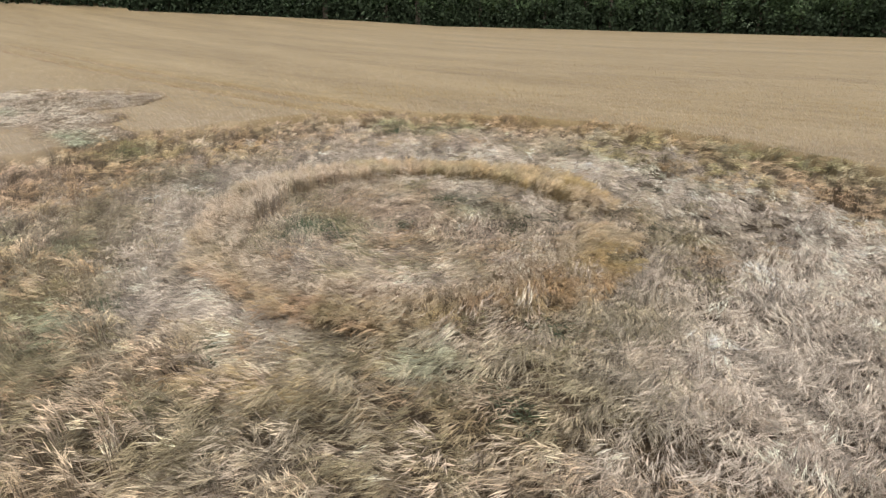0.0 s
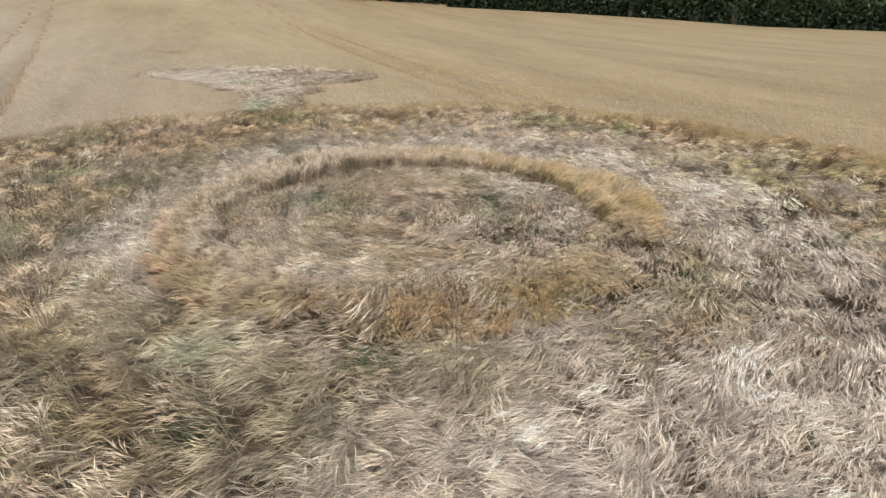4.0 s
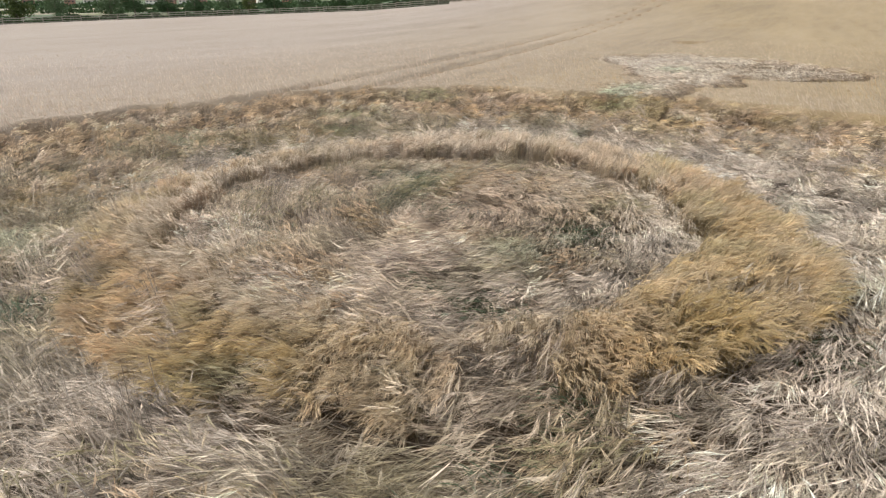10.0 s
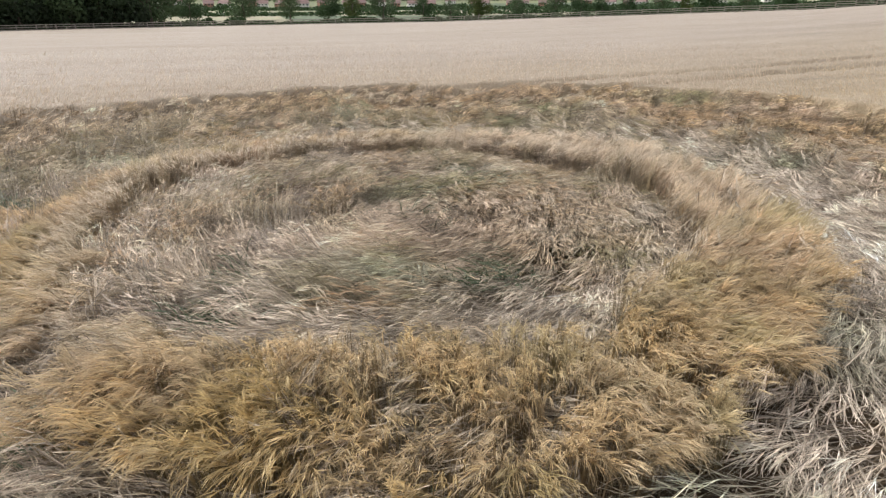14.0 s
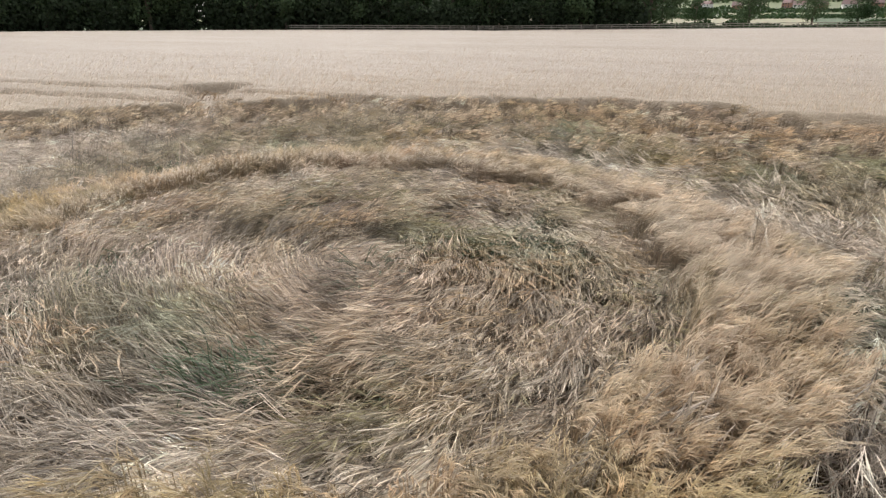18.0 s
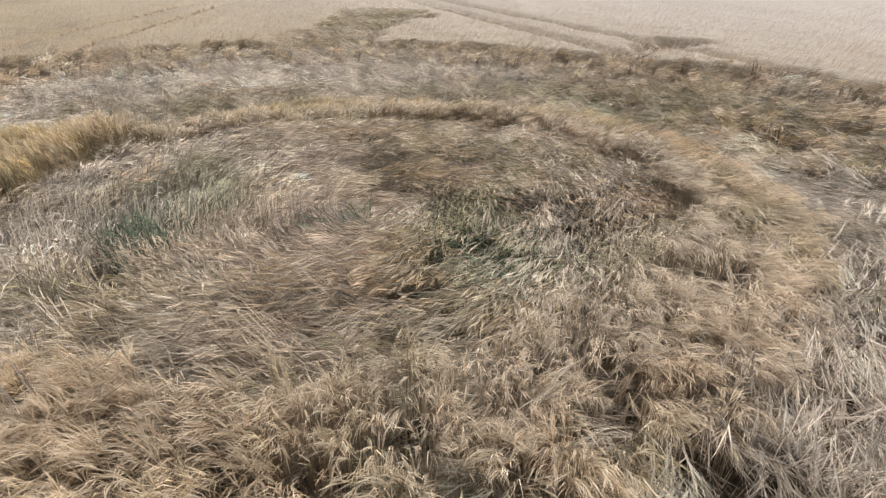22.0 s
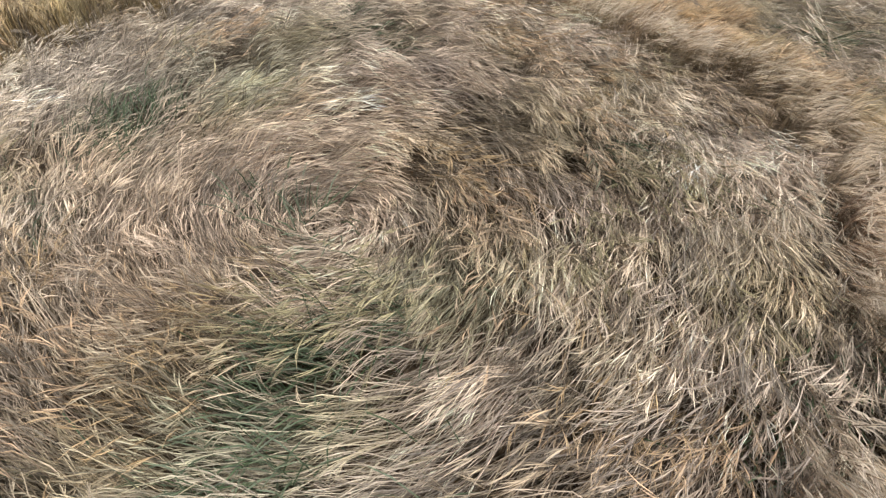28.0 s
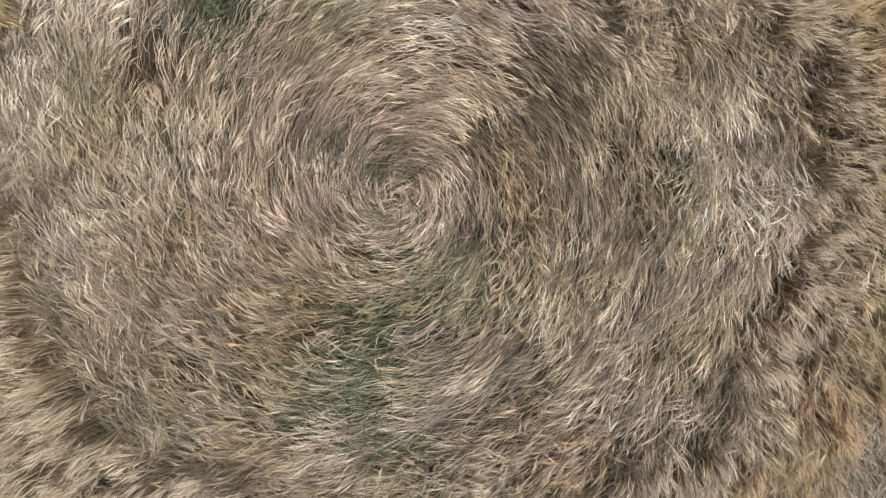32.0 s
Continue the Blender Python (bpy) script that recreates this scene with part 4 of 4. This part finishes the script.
# thicker pale straw where the belt is widest
x, y, lock, locks = clumps(2000, 0.0, 3.4, 8, 0.065, centre=(6.0, -4.6))
line = lay(x, y, lock, locks, 0.5, 0.07, 0.3, out=0.15, gather=0.3)[:, (0, 2, 3)]
stuff("thick_laid_barley", plants("thick_laid_barley", line, np.full(len(x), 0.005), toned(blend(laid_colour(x, y), WHITE, np.full(len(x), 0.4)), lock, locks, 0.65, 1.12), STRAW, awns=6, awn_len=0.18, awn_wide=0.005, awn_fan=0.15, stem=0.6, glow=1.14, curved=False),
      "thick pale straw lying in the broad belt")

# the half-fallen band
x, y, lock, locks = clumps(7400, R_BAND - 2.2, 13.2, 10, 0.055, keep=lambda a, b: (np.hypot(a - RING[0], b - RING[1]) < edge_r(a, b) + 0.1) & (np.hypot(a - RING[0], b - RING[1]) > band_start(a, b) - 0.8))
line = stand_up(x, y, lock, locks, 0.46 * (0.7 + 0.45 * step01(0.3, 0.7, smooth_noise(x, y, 0.42, 77))), 0.26, 0.2, flow(x, y, 0.4) + 1.6 * (fractal(x, y, 1.6, 82) - 0.5) + RNG.normal(0, 0.5, locks)[lock])[:, (0, 2, 3)]
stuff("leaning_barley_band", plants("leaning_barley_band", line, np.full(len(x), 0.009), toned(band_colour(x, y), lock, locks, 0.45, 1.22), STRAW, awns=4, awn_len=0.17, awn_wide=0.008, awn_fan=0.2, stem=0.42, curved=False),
      "band of half-fallen brownish barley leaning every way")

# standing crop near the circle, heads and awns over the canopy
near = 10.0 + 26.0 * RNG.random(64000) ** 2.2
turn = RNG.uniform(0, 2 * math.pi, 64000)
x, y = near * np.cos(turn), near * np.sin(turn)
ok = standing(x, y) > 0.5
x, y = x[ok], y[ok]
lock = np.arange(len(x))
line = stand_up(x, y, lock, len(x), 0.30, 0.3, 0.3, radians(215) + 1.5 * (fractal(x, y, 2.5, 87) - 0.5), base=crop_z(x, y) - 0.27)[:, (0, 3)]
stuff("barley_heads", plants("barley_heads", line, np.full(len(x), 0.009), field_colour(x, y) * 0.8, AWNS, awns=2, awn_len=0.17, awn_wide=0.010, stem=0.85, curved=False),
      "nodding heads of ripe golden barley in the standing crop")

def patch_colour(x, y):
    c = blend(np.tile(np.array((0.68, 0.59, 0.48)), (len(x), 1)), TAN, 0.5 * step01(0.5, 0.75, fractal(x, y, 1.5, 83)))
    c = blend(c, WHITE * 1.08, 0.9 * spots(x, y, ((-18.8, 10.2), (-17.0, 10.8), (-19.8, 11.6)), 1.5))
    c = blend(c, TEAL * 1.6, 0.7 * spots(x, y, ((-10.6, 6.4), (-11.6, 7.4), (-16.6, 11.2)), 0.8))
    return blend(c, BROWN, 0.5 * step01(-0.25, 0.0, patch_gap(x, y)))


# small laid patches and wheel tracks out in the crop
x, y, lock, locks = clumps(6400, 0.0, 10.5, 9, 0.10, centre=(-18.0, 13.5), keep=lambda a, b: (patch_gap(a, b) < 0.1) & (np.hypot(a, b) > 11.5))
line = stand_up(x, y, lock, locks, 0.34, 0.9, 0.3, flow(x + 18, y - 14, 0.2), base=crop_z(x, y) - 0.30)
stuff("laid_barley_patch", plants("laid_barley_patch", line, np.full(len(x), 0.011), patch_colour(x, y), STRAW, awns=2, awn_wide=0.010, curved=False),
      "small patch of pale flattened barley in the standing crop")
x, y, lock, locks = clumps(1500, 0.0, 7.5, 12, 0.13, centre=(14.0, -13.0), keep=lambda a, b: (patch_gap(a, b) < 0.1) & (np.hypot(a, b) > 11.0))
line = stand_up(x, y, lock, locks, 0.42, 0.7, 0.3, flow(x - 16, y + 16, 0.2), base=crop_z(x, y) - 0.42)
stuff("leaning_barley_patch", plants("leaning_barley_patch", line, np.full(len(x), 0.011), blend(np.tile(BEIGE, (len(x), 1)), OLIVE, 0.8 * step01(0.35, 0.65, fractal(x, y, 1.2, 84))), STRAW, awns=2, awn_wide=0.010, curved=False),
      "small patch of olive leaning barley in the standing crop")
tx, ty = [], []
for (px, py), (dx, dy) in TRAM:
    run = RNG.uniform(-45, 95, 4000)
    off = RNG.normal(0, 0.17, 4000)
    tx.append(px + dx * run + dy * off)
    ty.append(py + dy * run - dx * off)
x, y = np.concatenate(tx), np.concatenate(ty)
ok = np.hypot(x - RING[0], y - RING[1]) > edge_r(x, y) + 0.1
x, y = x[ok], y[ok]
lock = np.arange(len(x)) // 6
line = stand_up(x, y, lock, lock.max() + 1, 0.26, 0.8, 0.2, np.full(len(x), 2.4), base=crop_z(x, y) - 0.42)[:, (0, 2, 3)]
stuff("wheel_track_barley", plants("wheel_track_barley", line, np.full(len(x), 0.022), blend(np.tile(BROWN * 0.85, (len(x), 1)), TAN * 0.9, RNG.random(len(x))), STRAW, awns=1, awn_len=0.2, awn_wide=0.025, stem=0.9, curved=False),
      "crushed brown barley along tractor wheel tracks")

# green weeds that show through the laid straw
wx, wy, ws = [], [], []
for i, (px, py) in enumerate(WEED_SPOTS):
    size = 0.09 if i < 2 else 0.2
    count = 40 if i < 2 else 125
    wx.append(px + RNG.normal(0, size, count))
    wy.append(py + RNG.normal(0, size, count))
x, y = np.concatenate(wx), np.concatenate(wy)
lock = np.arange(len(x)) // 10
line = stand_up(x, y, lock, lock.max() + 1, 0.34, 0.75, 0.2, flow(x, y, 0.3) + RNG.normal(0, 0.5, len(x)))
stuff("green_weeds", plants("green_weeds", line, np.full(len(x), 0.009), blend(np.tile(GREEN, (len(x), 1)), TEAL, RNG.random(len(x)) * 0.9), WEEDS, awns=0),
      "low green weeds growing through the laid straw", "weeds")


# ---------------------------------------------------------------- trees, fence and houses at the field's edge
def place(yaw, dist, dz=0.0):
    px, py = -dist * math.sin(radians(yaw)), dist * math.cos(radians(yaw))
    return px, py, float(soil_z(np.array(px), np.array(py))) + dz


def tube(path, radii, sides=7):
    bm = bmesh.new()
    loops = []
    for (p, r) in zip(path, radii):
        loops.append([bm.verts.new((p[0] + r * math.cos(2 * math.pi * i / sides), p[1] + r * math.sin(2 * math.pi * i / sides), p[2])) for i in range(sides)])
    for a, b in zip(loops[:-1], loops[1:]):
        for i in range(sides):
            bm.faces.new((a[i], a[(i + 1) % sides], b[(i + 1) % sides], b[i]))
    bm.faces.new(loops[-1])
    return bm


def bm_mesh(name, bm, mat):
    me = bpy.data.meshes.new(name)
    bm.to_mesh(me)
    bm.free()
    me.materials.append(mat)
    return me


def make_tree(name, height, spread, low, leaf, dark, label, seed):
    """A tapered trunk, limbs, and a crown of leaf clumps from the height low upwards."""
    rng = np.random.default_rng(seed)
    tree = new(name)
    r = 0.022 * height
    lean = rng.normal(0, 0.03, 2) * height
    part("trunk", bm_mesh("trunk", tube([(0, 0, -0.3), (lean[0] * 0.3, lean[1] * 0.3, height * 0.3), (lean[0], lean[1], height * 0.75)], (r * 1.5, r, r * 0.35)), BARK), tree)
    tips = []
    for i in range(6):
        a = 2 * math.pi * (i + rng.random() * 0.6) / 6
        z0 = height * (0.22 + 0.08 * i)
        reach = spread * rng.uniform(0.45, 0.7)
        tip = (reach * math.cos(a), reach * math.sin(a), z0 + height * 0.2)
        part("limb", bm_mesh("limb", tube([(0, 0, z0), (tip[0] * 0.5, tip[1] * 0.5, z0 + height * 0.12), tip], (r * 0.55, r * 0.35, r * 0.1), 5), BARK), tree)
        tips.append(tip)
    n_blob = 26
    u = unit(rng.normal(size=(n_blob, 3)))
    fill = rng.uniform(0.55, 1.0, (n_blob, 1))
    mid = np.array((0, 0, (low + height) / 2))
    c = mid + u * fill * np.array((spread * 0.8, spread * 0.8, (height - low) / 2 * 0.85))
    size = rng.uniform(0.16, 0.3, n_blob) * min(height, 2 * spread) * 0.8
    per = 105
    blob = np.repeat(np.arange(n_blob), per)
    d = unit(rng.normal(size=(len(blob), 3)))
    at = c[blob] + d * (size[blob] * rng.uniform(0.6, 1.05, len(blob)))[:, None]
    at[:, 2] = np.maximum(at[:, 2], low * 0.7)
    nrm = unit(d + 0.6 * rng.normal(size=d.shape))
    s1 = unit(np.cross(nrm, rng.normal(size=d.shape)))
    s2 = np.cross(nrm, s1)
    hw = (leaf * rng.uniform(0.6, 1.4, len(blob)))[:, None]
    v = np.stack((at - s1 * hw, at + s2 * hw * 0.6, at + s1 * hw, at - s2 * hw * 0.6), 1)
    tone = np.array(dark) * rng.uniform(0.75, 1.25, (n_blob, 1))[blob]
    me = mesh_from("crown", v.reshape(-1, 3), np.arange(len(blob) * 4), np.full(len(blob), 4), LEAVES, np.repeat(tone, 4, 0))
    part("crown", me, tree)
    return tagged(tree, label, "tree")


WOOD_GREEN = (0.065, 0.095, 0.045)
HEDGE_GREEN = (0.035, 0.06, 0.025)
LIGHT_GREEN = (0.075, 0.095, 0.03)
kinds = [make_tree("woodland_tree", h, s, low, 0.27, WOOD_GREEN, "dense dark green broadleaf tree at the wood's edge", 100 + i)
         for i, (h, s, low) in enumerate(((14, 5.0, 0.4), (12, 4.6, 0.3), (16, 5.4, 0.6), (11, 4.2, 0.3)))]
rng = np.random.default_rng(5)
used = [False] * len(kinds)


def put(kind_list, flags, yaw, dist, scale):
    k = int(rng.integers(len(kind_list)))
    px, py, pz = place(yaw, dist)
    m = Matrix.Translation((px, py, pz)) @ pose(0, 0, 0, 0, 0, float(rng.uniform(0, 360))) @ Matrix.Diagonal((scale, scale, scale, 1))
    if not flags[k]:
        flags[k] = True
        kind_list[k].matrix_basis = m
        return kind_list[k]
    t = copy_thing(kind_list[k], Matrix())
    t.matrix_basis = m
    return t


for first, last, row in ((-44, 37, 116), (-42, 36, 122), (148.5, 222, 116), (151, 222, 122)):
    yaw = first
    while yaw < last:
        t = put(kinds, used, yaw + rng.normal(0, 0.3), row + rng.normal(0, 1.2), float(rng.uniform(0.85, 1.15)))
        tagged(t, group="trees of the dark wood")
        yaw += 2.6 + rng.random() * 0.9

# single trees and bushes behind the fence
bush = [make_tree("field_tree", 8.5, 4.2, 0.1, 0.2, HEDGE_GREEN, "rounded green tree behind the field fence", 120),
        make_tree("field_tree", 7.5, 2.8, 0.1, 0.18, LIGHT_GREEN, "young yellow-green tree behind the field fence", 121),
        make_tree("field_tree", 10.0, 5.4, 0.1, 0.22, WOOD_GREEN, "dark green bushy tree behind the field fence", 122)]
rest = [False] * 3
for yaw, dist, which, scale in ((140.6, 128, 2, 0.75), (133.2, 140, 0, 0.8), (131.0, 150, 1, 0.8), (128.2, 150, 2, 0.75), (119.3, 127, 1, 1.0),
                                (112.4, 150, 2, 0.8), (108.2, 140, 0, 0.6), (106.0, 142, 0, 0.55), (103.2, 150, 2, 0.6), (99.3, 138, 0, 0.7),
                                (96.5, 140, 2, 0.5), (93.5, 142, 0, 0.55), (90.0, 145, 2, 0.5), (87.0, 150, 0, 0.5), (145.0, 150, 0, 0.8), (136.5, 175, 2, 0.8),
                                (124.5, 180, 0, 0.8), (116.0, 190, 2, 0.7), (101.3, 170, 1, 0.7), (110.3, 200, 0, 0.9), (122.0, 165, 2, 0.5), (147.5, 132, 2, 0.9)):
    px, py, pz = place(yaw, dist)
    m = Matrix.Translation((px, py, pz)) @ pose(0, 0, 0, 0, 0, float(rng.uniform(0, 360))) @ Matrix.Diagonal((scale, scale, scale, 1))
    t = bush[which] if not rest[which] else copy_thing(bush[which], Matrix())
    rest[which] = True
    t.matrix_basis = m
    tagged(t, group="trees behind the fence")


def scrub(name, spans, dist, deep, tall, leaf, tone, count, label, category):
    """Low leafy growth along stretches of the boundary."""
    rs = np.random.default_rng(len(name) + count)
    a, b = spans
    yaw = rs.uniform(a, b, count)
    d = dist + rs.uniform(0, deep, count)
    px, py = -d * np.sin(np.radians(yaw)), d * np.cos(np.radians(yaw))
    top = tall * (0.35 + 0.9 * smooth_noise(yaw * 2.0, d * 0.0, 1.7, 91))
    at = np.stack((px, py, soil_z(px, py) + top * rs.random(count)), -1)
    nrm = unit(rs.normal(size=at.shape))
    s1 = unit(np.cross(nrm, rs.normal(size=at.shape)))
    s2 = np.cross(nrm, s1)
    hw = (leaf * rs.uniform(0.6, 1.4, count))[:, None]
    v = np.stack((at - s1 * hw, at + s2 * hw * 0.6, at + s1 * hw, at - s2 * hw * 0.6), 1)
    c = np.array(tone) * rs.uniform(0.6, 1.4, (count, 1))
    me = mesh_from(name, v.reshape(-1, 3), np.arange(count * 4), np.full(count, 4), LEAVES, np.repeat(c, 4, 0))
    return stuff(name, me, label, category)


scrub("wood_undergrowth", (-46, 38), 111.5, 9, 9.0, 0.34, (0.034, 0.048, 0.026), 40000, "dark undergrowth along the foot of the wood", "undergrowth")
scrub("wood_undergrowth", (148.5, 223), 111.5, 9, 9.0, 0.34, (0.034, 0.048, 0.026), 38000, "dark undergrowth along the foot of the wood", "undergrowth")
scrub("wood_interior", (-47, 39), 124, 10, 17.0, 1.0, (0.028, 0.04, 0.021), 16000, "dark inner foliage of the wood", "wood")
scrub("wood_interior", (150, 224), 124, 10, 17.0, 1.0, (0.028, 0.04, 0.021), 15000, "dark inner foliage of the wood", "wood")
scrub("hedge", (78, 150), 116, 7, 1.4, 0.3, HEDGE_GREEN, 12000, "low green hedge and weeds behind the fence", "hedge")
scrub("far_hedge", (80, 152), 300, 40, 2.6, 0.7, HEDGE_GREEN, 9000, "distant hedgerow across the valley", "hedge")
scrub("far_hedge", (84, 150), 560, 80, 4.5, 1.3, HEDGE_GREEN, 9000, "distant belt of trees before the houses", "hedge")
scrub("far_hedge", (84, 152), 980, 60, 14.0, 2.6, WOOD_GREEN, 5000, "distant wooded rise behind the houses", "hedge")

# post and rail fence
fence = new("fence")
tagged(fence, "weathered timber post and rail fence along the field", "fence")
bm = bmesh.new()
bmesh.ops.create_cube(bm, size=1, matrix=Matrix.Translation((0, 0, 0.5)) @ Matrix.Diagonal((0.13, 0.11, 1.5, 1)))
bmesh.ops.bevel(bm, geom=bm.edges[:], offset=0.015, segments=1, affect="EDGES")
post_me = bm_mesh("post", bm, TIMBER)
FENCE_R, BAY = 111.0, 2.6
step = math.degrees(BAY / FENCE_R)
bm = bmesh.new()
bmesh.ops.create_cube(bm, size=1, matrix=Matrix.Diagonal((BAY, 0.05, 0.11, 1)))
rail_me = bm_mesh("rail", bm, TIMBER)
yaw = 79.0
while yaw < 180:
    ax, ay, az = place(yaw, FENCE_R)
    bx, by, bz = place(yaw + step, FENCE_R)
    p = part("post", post_me, fence)
    p.matrix_basis = Matrix.Translation((ax, ay, az)) @ pose(0, 0, 0, 0, 0, yaw)
    for h in (0.5, 0.85, 1.18):
        q = part("rail", rail_me, fence)
        q.matrix_basis = Matrix.Translation(((ax + bx) / 2, (ay + by) / 2, (az + bz) / 2 + h)) @ pose(0, 0, 0, 0, 0, yaw + step / 2)
    yaw += step


# houses of the village across the valley
def make_house(wall_mat, label, width, depth, eaves):
    house = new("house")
    bm = bmesh.new()
    bmesh.ops.create_cube(bm, size=1, matrix=Matrix.Translation((0, 0, eaves / 2 - 0.5)) @ Matrix.Diagonal((width, depth, eaves + 1, 1)))
    part("wall", bm_mesh("wall", bm, wall_mat), house)
    bm = bmesh.new()
    o, rise = 0.4, depth * 0.42
    v = [bm.verts.new(c) for c in ((-width / 2 - o, -depth / 2 - o, eaves - 0.1), (width / 2 + o, -depth / 2 - o, eaves - 0.1), (width / 2 + o, depth / 2 + o, eaves - 0.1),
                                   (-width / 2 - o, depth / 2 + o, eaves - 0.1), (-width / 2 - o, 0, eaves + rise), (width / 2 + o, 0, eaves + rise))]
    for f in ((0, 1, 5, 4), (2, 3, 4, 5), (0, 4, 3), (1, 2, 5), (0, 3, 2, 1)):
        bm.faces.new([v[i] for i in f])
    roof = part("roof", bm_mesh("roof", bm, ROOF), house)
    bm = bmesh.new()
    bmesh.ops.create_cube(bm, size=1, matrix=Matrix.Translation((width * 0.3, 0, eaves + rise)) @ Matrix.Diagonal((0.9, 0.7, 2.0, 1)))
    part("chimney", bm_mesh("chimney", bm, BRICK), roof)
    bm = bmesh.new()
    bmesh.ops.create_cube(bm, size=1, matrix=Matrix.Diagonal((1.4, 0.12, 1.3, 1)))
    pane = bm_mesh("window", bm, GLASS)
    for sx in (-0.32, 0.0, 0.32):
        for z in (1.5, 4.1):
            for side in (-1, 1):
                if sx == 0.0 and z < 2 and side == -1:
                    continue
                w = part("window", pane, house)
                w.location = (sx * width, side * depth / 2, z)
    bm = bmesh.new()
    bmesh.ops.create_cube(bm, size=1, matrix=Matrix.Translation((0, -depth / 2, 1.0)) @ Matrix.Diagonal((1.0, 0.14, 2.1, 1)))
    part("door", bm_mesh("door", bm, DOOR), house)
    return tagged(house, label, "house", group="village houses")


models = [make_house(RENDER, "distant pale rendered house with a tiled roof", 11, 8, 5.2), make_house(BRICK, "distant red brick house with a tiled roof", 9, 8, 5.2)]
first = [True, True]
rng = np.random.default_rng(11)
for i in range(34):
    which = i % 2
    yaw = 96 + i * 1.62 + rng.normal(0, 0.4)
    px, py, pz = place(yaw, 700 + rng.uniform(-60, 120), 0.6)
    m = Matrix.Translation((px, py, pz)) @ pose(0, 0, 0, 0, 0, yaw + rng.normal(0, 20))
    if first[which]:
        models[which].matrix_basis = m
        first[which] = False
    else:
        copy_thing(models[which], m)
